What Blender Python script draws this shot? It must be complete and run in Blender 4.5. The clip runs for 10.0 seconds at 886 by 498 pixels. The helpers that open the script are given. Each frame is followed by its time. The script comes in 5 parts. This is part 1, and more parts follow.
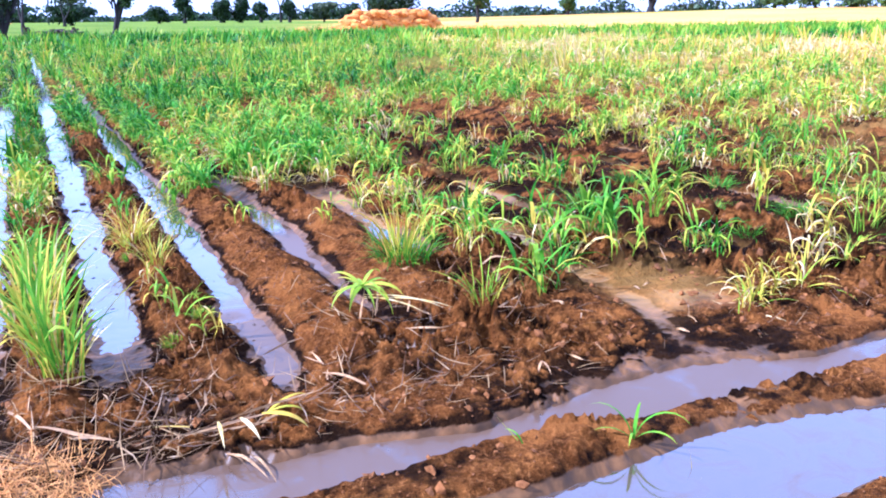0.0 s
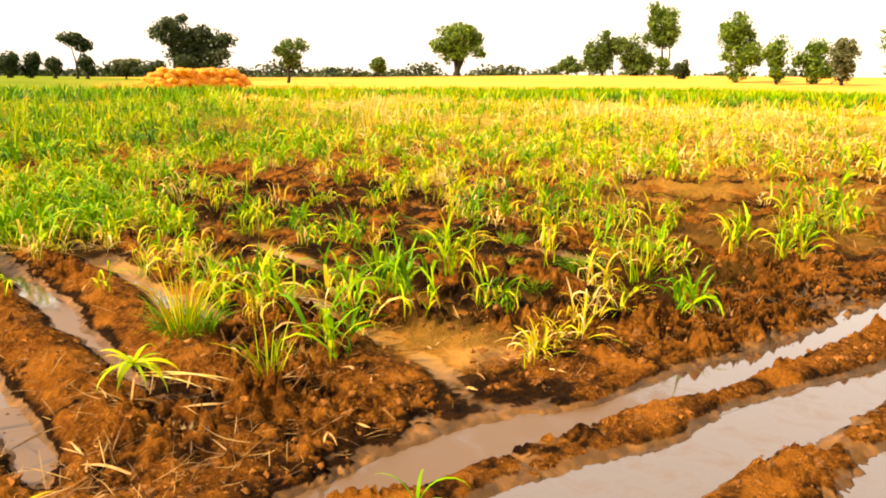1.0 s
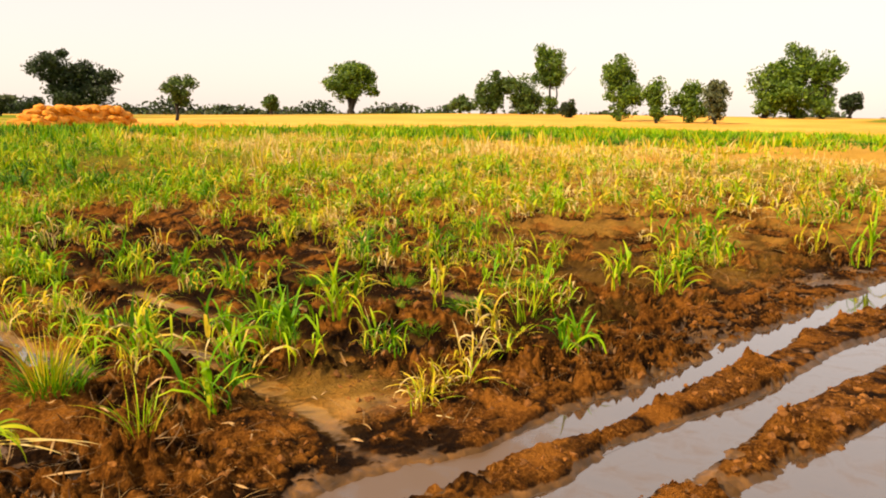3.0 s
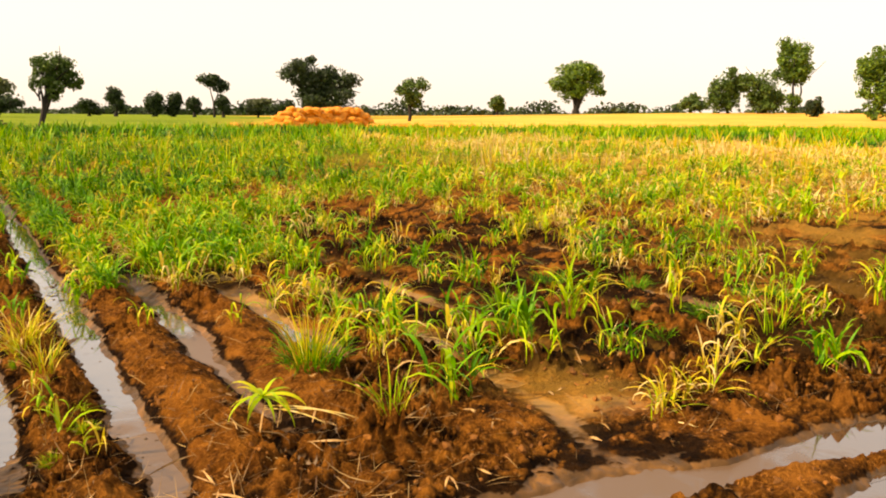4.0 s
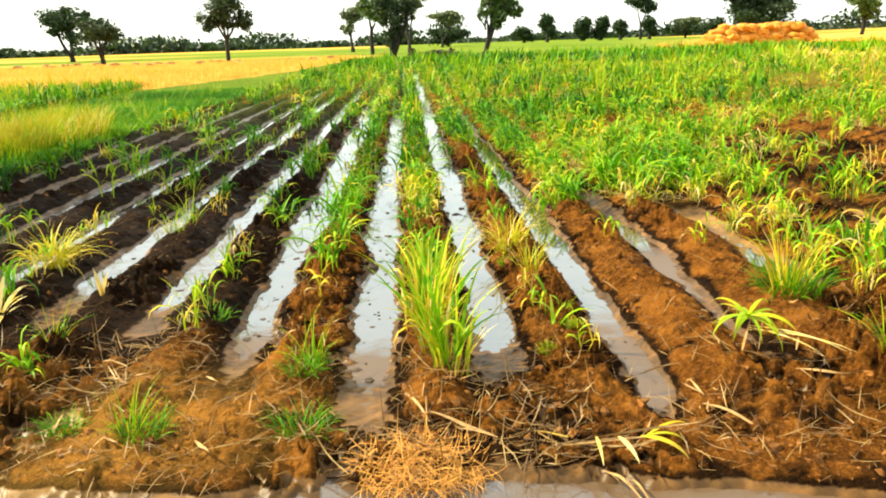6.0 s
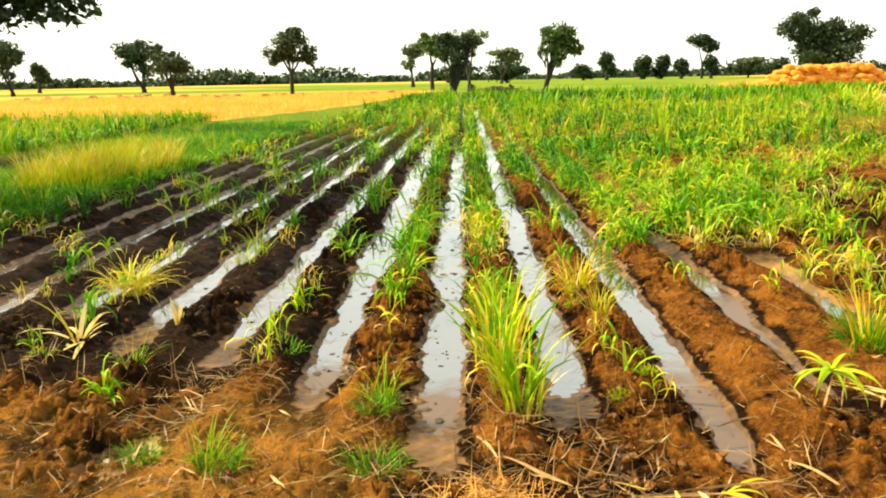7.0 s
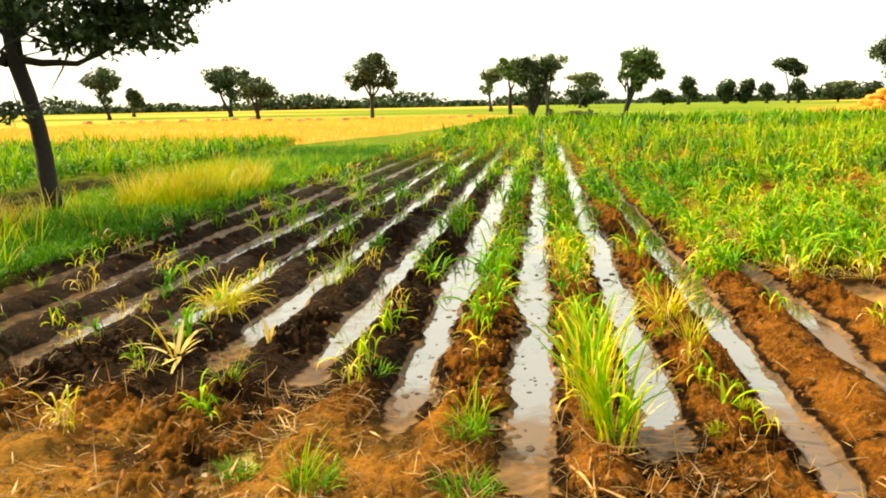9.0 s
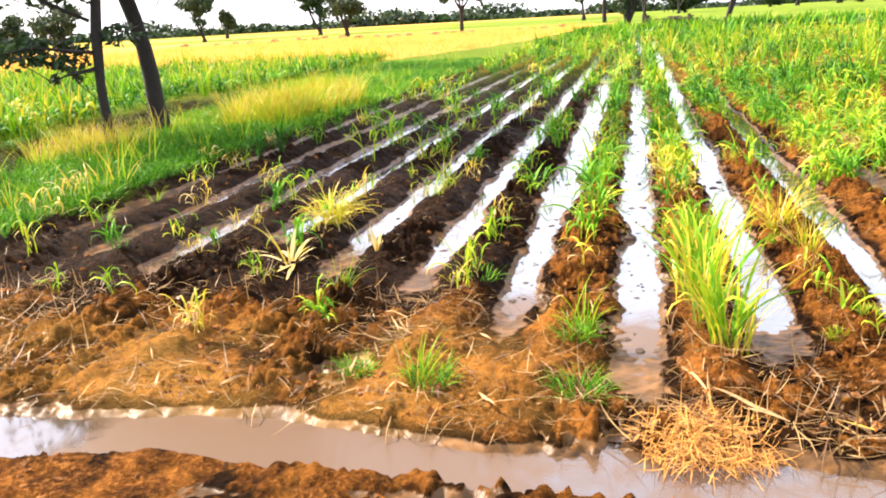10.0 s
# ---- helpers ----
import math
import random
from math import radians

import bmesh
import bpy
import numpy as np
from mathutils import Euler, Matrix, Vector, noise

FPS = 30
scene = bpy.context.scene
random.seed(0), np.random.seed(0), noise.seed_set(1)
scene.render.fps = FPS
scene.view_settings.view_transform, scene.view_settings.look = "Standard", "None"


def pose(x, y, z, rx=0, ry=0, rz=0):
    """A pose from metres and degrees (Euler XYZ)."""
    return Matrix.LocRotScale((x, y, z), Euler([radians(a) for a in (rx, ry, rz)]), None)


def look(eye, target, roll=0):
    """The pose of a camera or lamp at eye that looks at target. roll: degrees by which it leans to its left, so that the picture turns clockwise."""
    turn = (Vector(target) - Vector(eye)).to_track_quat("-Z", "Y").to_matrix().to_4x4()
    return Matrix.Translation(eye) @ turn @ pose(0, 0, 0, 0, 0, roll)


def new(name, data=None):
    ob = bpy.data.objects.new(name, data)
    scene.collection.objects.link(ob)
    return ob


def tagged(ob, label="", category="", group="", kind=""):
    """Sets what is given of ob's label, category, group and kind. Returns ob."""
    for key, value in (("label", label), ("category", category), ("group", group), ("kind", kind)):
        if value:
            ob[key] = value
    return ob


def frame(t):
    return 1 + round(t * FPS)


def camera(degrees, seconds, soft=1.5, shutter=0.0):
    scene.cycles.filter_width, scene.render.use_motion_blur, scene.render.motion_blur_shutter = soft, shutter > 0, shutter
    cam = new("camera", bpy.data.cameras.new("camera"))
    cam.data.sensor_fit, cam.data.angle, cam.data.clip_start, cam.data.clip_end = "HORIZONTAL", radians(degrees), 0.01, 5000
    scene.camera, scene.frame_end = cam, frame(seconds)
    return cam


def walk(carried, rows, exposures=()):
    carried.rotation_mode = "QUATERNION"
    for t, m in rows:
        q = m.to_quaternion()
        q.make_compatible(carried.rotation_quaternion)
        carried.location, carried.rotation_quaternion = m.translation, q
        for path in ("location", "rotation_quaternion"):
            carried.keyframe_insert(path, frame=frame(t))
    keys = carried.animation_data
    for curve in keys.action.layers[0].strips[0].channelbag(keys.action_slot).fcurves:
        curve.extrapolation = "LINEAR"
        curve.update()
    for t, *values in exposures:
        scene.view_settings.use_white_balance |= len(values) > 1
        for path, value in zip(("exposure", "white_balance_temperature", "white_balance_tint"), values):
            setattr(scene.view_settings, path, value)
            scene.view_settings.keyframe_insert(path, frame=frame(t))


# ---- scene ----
cam = camera(57.9, 10.0, soft=1.95)
PATH = [
    (0, (0.448, -0.091, 1.519), (1.313, 1.623, 0.96), -0.5),
    (0.5, (0.556, -0.109, 1.539), (1.605, 1.531, 1.079), 0.2),
    (1, (0.633, -0.111, 1.53), (1.891, 1.386, 1.112), 0.7),
    (1.5, (0.709, -0.116, 1.532), (2.127, 1.243, 1.153), 0.6),
    (2, (0.727, -0.126, 1.54), (2.211, 1.165, 1.18), 0.4),
    (2.2, (0.722, -0.136, 1.543), (2.209, 1.154, 1.188), 0.5),
    (3.3, (0.712, -0.113, 1.58), (2.119, 1.277, 1.282), 1.5),
    (3.5, (0.692, -0.089, 1.578), (2.026, 1.372, 1.284), 1.6),
    (4, (0.608, -0.054, 1.552), (1.644, 1.624, 1.221), 0.6),
    (4.5, (0.519, -0.022, 1.513), (1.259, 1.788, 1.095), -0.8),
    (4.8, (0.465, -0.019, 1.508), (1.063, 1.832, 1.044), -1.5),
    (5, (0.439, -0.002, 1.507), (0.931, 1.876, 1.028), -1.5),
    (5.5, (0.348, 0.02, 1.507), (0.606, 1.94, 1.009), -1.9),
    (6, (0.27, 0.031, 1.503), (0.34, 1.965, 1.0), -1.9),
    (6.2, (0.245, 0.025, 1.504), (0.264, 1.961, 1.001), -1.9),
    (7.5, (0.147, 0.03, 1.561), (0.067, 1.999, 1.218), -0.6),
    (8, (0.132, 0.034, 1.562), (0.026, 2.007, 1.248), -0.1),
    (8.5, (0.11, 0.033, 1.555), (-0.042, 2.002, 1.237), -0.2),
    (9, (0.085, 0.025, 1.547), (-0.161, 1.978, 1.191), -1.1),
    (9.5, (0.03, -0.001, 1.521), (-0.362, 1.908, 1.072), -2.6),
    (10, (0.005, -0.025, 1.502), (-0.462, 1.841, 0.952), -3.2),
]
EXPOSURES = [(0.0, 1.28, 4350, 33), (0.35, 1.4, 5900, 19), (0.7, 1.2, 9800, 18), (1.3, 1.02, 11200, 22), (2.0, 0.88, 12200, 24), (3.5, 0.3, 7900, 18), (4.0, 0.62, 10000, 18), (4.5, 1.2, 12600, 22), (5.0, 1.72, 10800, 11), (5.5, 1.37, 8900, 1), (6.2, 1.14, 7500, -4), (7.5, 1.0, 8900, 1), (8.0, 0.93, 9000, 1), (9.0, 1.12, 9700, 0), (9.5, 1.46, 9500, 4), (10.0, 1.66, 6650, 17)]
walk(cam, [(t, look(eye, target, roll)) for t, eye, target, roll in PATH], EXPOSURES)

# ---- light ----
world = bpy.data.worlds.new("sky")
scene.world = world
world.use_nodes = True
wn = world.node_tree
sky = wn.nodes.new("ShaderNodeTexSky")
sky.sky_type = "NISHITA"
sky.sun_disc = False
SUN_AZ, SUN_EL = -76.0, 40.0          # degrees from the furrows' direction, above the horizon
sky.sun_elevation = radians(SUN_EL)
sky.sun_rotation = radians(SUN_AZ)
sky.air_density, sky.dust_density, sky.ozone_density = 1.0, 1.2, 1.0
haze = wn.nodes.new("ShaderNodeMix")
haze.data_type = "RGBA"
haze.inputs[0].default_value = 0.68
haze.inputs[7].default_value = (6.1, 6.5, 7.4, 1)
wn.links.new(sky.outputs[0], haze.inputs[6])
wn.links.new(haze.outputs[2], wn.nodes["Background"].inputs[0])
wn.nodes["Background"].inputs[1].default_value = 0.128
sun = new("sun", bpy.data.lights.new("sun", "SUN"))
sun.data.energy, sun.data.angle, sun.data.color = 5.0, radians(0.6), (1.0, 0.91, 0.75)
_a, _e = radians(SUN_AZ), radians(SUN_EL)
sun.matrix_world = look((30 * math.sin(_a), 30 * math.cos(_a), 30 * math.tan(_e)), (0, 0, 0))

# ---- materials ----


def nodes_of(name):
    m = bpy.data.materials.new(name)
    m.use_nodes = True
    t = m.node_tree
    return m, t, t.nodes["Principled BSDF"]


def node(t, kind, **inputs):
    n = t.nodes.new(kind)
    for key, value in inputs.items():
        n.inputs[key.replace("_", " ")].default_value = value
    return n


def noise_tex(t, scale, detail=4.0, rough=0.6, dist=0.0):
    n = node(t, "ShaderNodeTexNoise", Scale=scale, Detail=detail, Roughness=rough, Distortion=dist)
    g = t.nodes.new("ShaderNodeTexCoord")
    t.links.new(g.outputs["Object"], n.inputs["Vector"])
    return n


def ramp(t, src, stops):
    r = t.nodes.new("ShaderNodeValToRGB")
    while len(r.color_ramp.elements) < len(stops):
        r.color_ramp.elements.new(0.5)
    for e, (p, c) in zip(r.color_ramp.elements, stops):
        e.position, e.color = p, (*c, 1)
    t.links.new(src, r.inputs[0])
    return r.outputs[0]


def mix(t, fac, a, b, how="MIX"):
    m = t.nodes.new("ShaderNodeMix")
    m.data_type, m.blend_type = "RGBA", how
    for socket, value in ((m.inputs[0], fac), (m.inputs[6], a), (m.inputs[7], b)):
        if isinstance(value, (int, float)):
            socket.default_value = value
        elif isinstance(value, tuple):
            socket.default_value = (*value, 1)
        else:
            t.links.new(value, socket)
    return m.outputs[2]


def bump(t, bsdf, src, strength, distance):
    b = node(t, "ShaderNodeBump", Strength=strength, Distance=distance)
    t.links.new(src, b.inputs["Height"])
    t.links.new(b.outputs[0], bsdf.inputs["Normal"])


def ground_material():
    m, t, b = nodes_of("field_ground")
    z = t.nodes.new("ShaderNodeAttribute")
    z.attribute_name = "zone"
    sep = t.nodes.new("ShaderNodeSeparateColor")
    t.links.new(z.outputs["Color"], sep.inputs[0])
    grass, straw, wet = sep.outputs
    big, mid, fine = noise_tex(t, 0.9, 5), noise_tex(t, 11.0, 7, 0.7), noise_tex(t, 45.0, 5, 0.7)
    # dark low ends put the shade of crevices into the soil colour
    soil = ramp(t, mid.outputs[0], [(0.36, (0.028, 0.009, 0.002)), (0.5, (0.16, 0.054, 0.009)), (0.64, (0.46, 0.175, 0.028))])
    soil = mix(t, 0.5, soil, ramp(t, fine.outputs[0], [(0.40, (0.010, 0.0035, 0.001)), (0.52, (0.15, 0.052, 0.009)), (0.64, (0.54, 0.23, 0.055))]))
    soil = mix(t, ramp(t, big.outputs[0], [(0.45, (0, 0, 0)), (0.7, (0.5, 0.5, 0.5))]), soil, (0.40, 0.135, 0.022))
    patch = noise_tex(t, 2.6, 5, 0.62, 0.6)
    soil = mix(t, ramp(t, patch.outputs[0], [(0.50, (0, 0, 0)), (0.62, (0.55, 0.55, 0.55))]), soil, (0.50, 0.185, 0.033))
    # wet mud, its colour darkened further to stand in for missing deep shadow
    mud = ramp(t, mid.outputs[0], [(0.35, (0.006, 0.0025, 0.001)), (0.5, (0.022, 0.009, 0.0025)), (0.68, (0.048, 0.019, 0.0045))])
    half = t.nodes.new("ShaderNodeMath")
    half.operation = "MULTIPLY"
    t.links.new(wet, half.inputs[0])
    half.inputs[1].default_value = 0.5
    damp = t.nodes.new("ShaderNodeMath")
    damp.operation = "MULTIPLY_ADD"
    t.links.new(noise_tex(t, 4.5, 5, 0.65).outputs[0], damp.inputs[0])
    damp.inputs[1].default_value = 0.8
    t.links.new(half.outputs[0], damp.inputs[2])
    damp = ramp(t, damp.outputs[0], [(0.41, (0, 0, 0)), (0.52, (1, 1, 1))])
    soil = mix(t, damp, soil, mud)
    # smooth wet silt beside the water and in the shallow furrows
    edge = t.nodes.new("ShaderNodeMath")
    edge.operation = "MULTIPLY_ADD"
    t.links.new(patch.outputs[0], edge.inputs[0])
    edge.inputs[1].default_value = 0.7
    t.links.new(z.outputs["Alpha"], edge.inputs[2])
    slick = ramp(t, edge.outputs[0], [(0.62, (0, 0, 0)), (0.92, (1, 1, 1))])
    silt = ramp(t, noise_tex(t, 7.0, 6, 0.6, 0.5).outputs[0], [(0.3, (0.040, 0.021, 0.007)), (0.5, (0.09, 0.043, 0.012)), (0.7, (0.21, 0.095, 0.026))])
    soil = mix(t, slick, soil, silt)
    far = noise_tex(t, 0.05, 4)
    green = ramp(t, mid.outputs[0], [(0.3, (0.06, 0.11, 0.010)), (0.7, (0.17, 0.25, 0.02))])
    green = mix(t, ramp(t, far.outputs[0], [(0.4, (0, 0, 0)), (0.65, (0.7, 0.7, 0.7))]), green, (0.22, 0.27, 0.03))
    gold = ramp(t, mid.outputs[0], [(0.3, (0.64, 0.335, 0.055)), (0.7, (0.82, 0.465, 0.12))])
    gold = mix(t, ramp(t, far.outputs[0], [(0.35, (0.6, 0.6, 0.6)), (0.6, (0, 0, 0))]), gold, (0.54, 0.26, 0.045))
    col = mix(t, grass, soil, green)
    col = mix(t, straw, col, gold)
    t.links.new(col, b.inputs["Base Color"])
    mr = node(t, "ShaderNodeMapRange", To_Min=0.95, To_Max=0.62)
    t.links.new(wet, mr.inputs[0])
    sheen = node(t, "ShaderNodeMapRange", To_Min=0.04, To_Max=0.22)
    t.links.new(slick, sheen.inputs[0])
    t.links.new(sheen.outputs[0], b.inputs["Specular IOR Level"])
    t.links.new(mix(t, slick, mr.outputs[0], (0.42, 0.42, 0.42)), b.inputs["Roughness"])
    mx = t.nodes.new("ShaderNodeMath")
    mx.operation = "ADD"
    t.links.new(mid.outputs[0], mx.inputs[0])
    t.links.new(fine.outputs[0], mx.inputs[1])
    relief = node(t, "ShaderNodeMapRange", To_Min=1.0, To_Max=0.1)
    t.links.new(slick, relief.inputs[0])
    bump(t, b, mx.outputs[0], 1.0, 0.07)
    t.links.new(relief.outputs[0], b.inputs["Normal"].links[0].from_node.inputs["Strength"])
    return m


def water_material(name, tint, mud=(0.11, 0.058, 0.022), film_ior=4.8):
    """Still water: glossy where clear, brown and duller where the silt attribute is high."""
    m, t, b = nodes_of(name)
    n = noise_tex(t, 5.0, 5, 0.65, 0.8)
    a = t.nodes.new("ShaderNodeAttribute")
    a.attribute_name = "silt"
    k = t.nodes.new("ShaderNodeMath")
    k.operation = "MULTIPLY_ADD"
    t.links.new(a.outputs["Fac"], k.inputs[0])
    k.inputs[1].default_value = 1.0
    t.links.new(n.outputs[0], k.inputs[2])
    silt = ramp(t, k.outputs[0], [(0.6, (0, 0, 0)), (1.0, (1, 1, 1))])
    clear = ramp(t, n.outputs[0], [(0.3, tuple(0.7 * c for c in tint)), (0.7, tint)])
    t.links.new(mix(t, silt, clear, mud), b.inputs["Base Color"])
    cloudy = node(t, "ShaderNodeMapRange", To_Min=0.045, To_Max=0.4)
    t.links.new(silt, cloudy.inputs[0])
    t.links.new(cloudy.outputs[0], b.inputs["Roughness"])
    b.inputs["IOR"].default_value = 1.33
    b.inputs["Specular IOR Level"].default_value = 1.0
    w = noise_tex(t, 14.0, 2, 0.5)
    bump(t, b, w.outputs[0], 0.02, 0.01)
    film = t.nodes.new("ShaderNodeBsdfGlossy")
    film.inputs["Roughness"].default_value = 0.05
    fr = node(t, "ShaderNodeFresnel", IOR=film_ior)
    ms = t.nodes.new("ShaderNodeMixShader")
    dull = t.nodes.new("ShaderNodeMath")
    dull.operation = "MULTIPLY_ADD"
    t.links.new(silt, dull.inputs[0])
    dull.inputs[1].default_value = -0.88
    dull.inputs[2].default_value = 1.0
    gloss = t.nodes.new("ShaderNodeMath")
    gloss.operation = "MULTIPLY"
    t.links.new(fr.outputs[0], gloss.inputs[0])
    t.links.new(dull.outputs[0], gloss.inputs[1])
    t.links.new(gloss.outputs[0], ms.inputs[0])
    t.links.new(b.outputs[0], ms.inputs[1])
    t.links.new(film.outputs[0], ms.inputs[2])
    t.links.new(ms.outputs[0], t.nodes["Material Output"].inputs[0])
    return m


def blade_material(name, stops, spread=0.35):
    """Thin leaves: the tone attribute runs from fresh to dry; light passes through."""
    m, t, b = nodes_of(name)
    a = t.nodes.new("ShaderNodeAttribute")
    a.attribute_name = "tone"
    n = noise_tex(t, 14.0, 3)
    add = node(t, "ShaderNodeMath")
    add.operation = "MULTIPLY_ADD"
    t.links.new(n.outputs[0], add.inputs[0])
    add.inputs[1].default_value = spread
    t.links.new(a.outputs["Fac"], add.inputs[2])
    sub = t.nodes.new("ShaderNodeMath")
    sub.operation = "SUBTRACT"
    t.links.new(add.outputs[0], sub.inputs[0])
    sub.inputs[1].default_value = spread * 0.5
    col = ramp(t, sub.outputs[0], stops)
    t.links.new(col, b.inputs["Base Color"])
    b.inputs["Roughness"].default_value = 0.5
    b.inputs["Specular IOR Level"].default_value = 0.12
    tr = t.nodes.new("ShaderNodeBsdfTranslucent")
    t.links.new(col, tr.inputs[0])
    ms = t.nodes.new("ShaderNodeMixShader")
    ms.inputs[0].default_value = 0.25
    t.links.new(b.outputs[0], ms.inputs[1])
    t.links.new(tr.outputs[0], ms.inputs[2])
    t.links.new(ms.outputs[0], t.nodes["Material Output"].inputs[0])
    return m


def foliage_material(name, dark, light):
    m, t, b = nodes_of(name)
    g = t.nodes.new("ShaderNodeNewGeometry")
    col = ramp(t, g.outputs["Random Per Island"], [(0.0, dark), (0.7, tuple(0.5 * (p + q) for p, q in zip(dark, light))), (1.0, light)])
    t.links.new(col, b.inputs["Base Color"])
    b.inputs["Roughness"].default_value = 0.55
    tr = t.nodes.new("ShaderNodeBsdfTranslucent")
    t.links.new(col, tr.inputs[0])
    ms = t.nodes.new("ShaderNodeMixShader")
    ms.inputs[0].default_value = 0.25
    t.links.new(b.outputs[0], ms.inputs[1])
    t.links.new(tr.outputs[0], ms.inputs[2])
    t.links.new(ms.outputs[0], t.nodes["Material Output"].inputs[0])
    return m


def plain_material(name, lo, hi, scale=12.0, rough=0.85, depth=0.02, strength=0.6):
    m, t, b = nodes_of(name)
    n = noise_tex(t, scale, 6, 0.65)
    t.links.new(ramp(t, n.outputs[0], [(0.3, lo), (0.7, hi)]), b.inputs["Base Color"])
    b.inputs["Roughness"].default_value = rough
    bump(t, b, n.outputs[0], strength, depth)
    return m


GROUND = ground_material()
WATER = water_material("furrow_water", (0.075, 0.06, 0.04), film_ior=4.4)
CHANNEL_WATER = water_material("channel_water", (0.085, 0.056, 0.034), (0.105, 0.058, 0.026), 2.7)
CROP = blade_material("crop_blades", [(0.0, (0.015, 0.085, 0.005)), (0.3, (0.09, 0.29, 0.008)), (0.55, (0.30, 0.45, 0.016)), (0.78, (0.58, 0.42, 0.03)), (0.9, (0.60, 0.41, 0.05)), (1.0, (0.66, 0.51, 0.22))])
# bark colour lowered to near black so trunks look like backlit silhouettes
BARK = plain_material("silhouette_bark", (0.004, 0.003, 0.002), (0.018, 0.012, 0.008), 18.0)
# leaf colours hold the light: near black for backlit crowns, brighter for sunlit
LEAVES_SHADED = foliage_material("shaded_leaves", (0.006, 0.019, 0.005), (0.045, 0.09, 0.02))
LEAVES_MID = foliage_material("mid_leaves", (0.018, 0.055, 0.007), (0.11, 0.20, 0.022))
LEAVES_SUNLIT = foliage_material("sunlit_leaves", (0.022, 0.075, 0.005), (0.18, 0.30, 0.02))
LEAVES_GREY = foliage_material("grey_leaves", (0.05, 0.07, 0.03), (0.17, 0.20, 0.08))
STRAW = plain_material("straw", (0.42, 0.125, 0.008), (0.78, 0.33, 0.03), 5.0, 0.8, 0.08)
STUBBLE = blade_material("stubble_straw", [(0.0, (0.58, 0.31, 0.045)), (0.6, (0.76, 0.43, 0.085)), (1.0, (0.88, 0.57, 0.18))])
DRY_LITTER = foliage_material("dry_litter", (0.09, 0.038, 0.010), (0.54, 0.33, 0.11))


def clod_material():
    m, t, b = nodes_of("soil_clods")
    g = t.nodes.new("ShaderNodeNewGeometry")
    n = noise_tex(t, 60.0, 4, 0.7)
    col = ramp(t, g.outputs["Random Per Island"], [(0.0, (0.02, 0.008, 0.003)), (0.4, (0.10, 0.036, 0.009)), (0.8, (0.24, 0.085, 0.017)), (1.0, (0.34, 0.13, 0.028))])
    t.links.new(mix(t, 0.5, col, ramp(t, n.outputs[0], [(0.3, (0.07, 0.025, 0.007)), (0.7, (0.36, 0.15, 0.04))])), b.inputs["Base Color"])
    b.inputs["Roughness"].default_value = 0.9
    b.inputs["Specular IOR Level"].default_value = 0.15
    bump(t, b, n.outputs[0], 0.6, 0.01)
    return m


CLOD = clod_material()
OLD_STRAW = plain_material("weathered_straw", (0.16, 0.07, 0.02), (0.40, 0.20, 0.05), 6.0, 0.85, 0.05)
STRAW_FINE = plain_material("tangled_straw", (0.36, 0.12, 0.014), (0.70, 0.34, 0.055), 40.0, 0.7, 0.002)
WOOD = plain_material("old_wood", (0.03, 0.02, 0.014), (0.10, 0.06, 0.035), 9.0)
STALK = plain_material("dry_stalk", (0.20, 0.09, 0.025), (0.50, 0.30, 0.11), 30.0, 0.7, 0.004)

# ---- helpers for meshes ----
rng = np.random.default_rng(7)


def lattice(ix, iy, seed):
    with np.errstate(over="ignore"):
        h = (ix.astype(np.int64) * 374761393 + iy.astype(np.int64) * 668265263 + seed * 1274126177) & 0x7FFFFFFF
        h = ((h ^ (h >> 13)) * 1103515245) & 0x7FFFFFFF
        h = ((h ^ (h >> 16)) * 12345 + 1013904223) & 0x7FFFFFFF
    return (h & 0xFFFF) / 65535.0


def vnoise(x, y, seed):
    ix, iy = np.floor(x), np.floor(y)
    fx, fy = x - ix, y - iy
    fx, fy = fx * fx * (3 - 2 * fx), fy * fy * (3 - 2 * fy)
    a, b = lattice(ix, iy, seed), lattice(ix + 1, iy, seed)
    c, d = lattice(ix, iy + 1, seed), lattice(ix + 1, iy + 1, seed)
    return (a + (b - a) * fx) * (1 - fy) + (c + (d - c) * fx) * fy - 0.5


def fbm(x, y, freq, octaves, seed, gain=0.5):
    out, amp = 0, 1.0
    for i in range(octaves):
        out = out + amp * vnoise(x * freq + 17.3 * i, y * freq - 9.1 * i, seed + i)
        freq, amp = freq * 2.03, amp * gain
    return out


def smooth(a, b, x):
    s = np.clip((x - a) / (b - a), 0, 1)
    return s * s * (3 - 2 * s)


def np_mesh(name, verts, faces, mat, tone=None, shade=True):
    """A mesh from arrays: faces is an (n, 3) or (n, 4) array."""
    me = bpy.data.meshes.new(name)
    v, f = np.asarray(verts, np.float32), np.asarray(faces, np.int32)
    me.vertices.add(len(v))
    me.vertices.foreach_set("co", v.ravel())
    me.loops.add(f.size)
    me.loops.foreach_set("vertex_index", f.ravel())
    me.polygons.add(len(f))
    me.polygons.foreach_set("loop_start", np.arange(0, f.size, f.shape[1], dtype=np.int32))
    me.polygons.foreach_set("use_smooth", np.full(len(f), shade))
    me.update(calc_edges=True)
    if tone is not None:
        me.attributes.new("tone", "FLOAT", "POINT").data.foreach_set("value", np.asarray(tone, np.float32))
    me.materials.append(mat)
    return me


def part(name, me, parent, label=""):
    ob = new(name, me)
    ob.parent = parent
    if label:
        tagged(ob, label)
    return ob


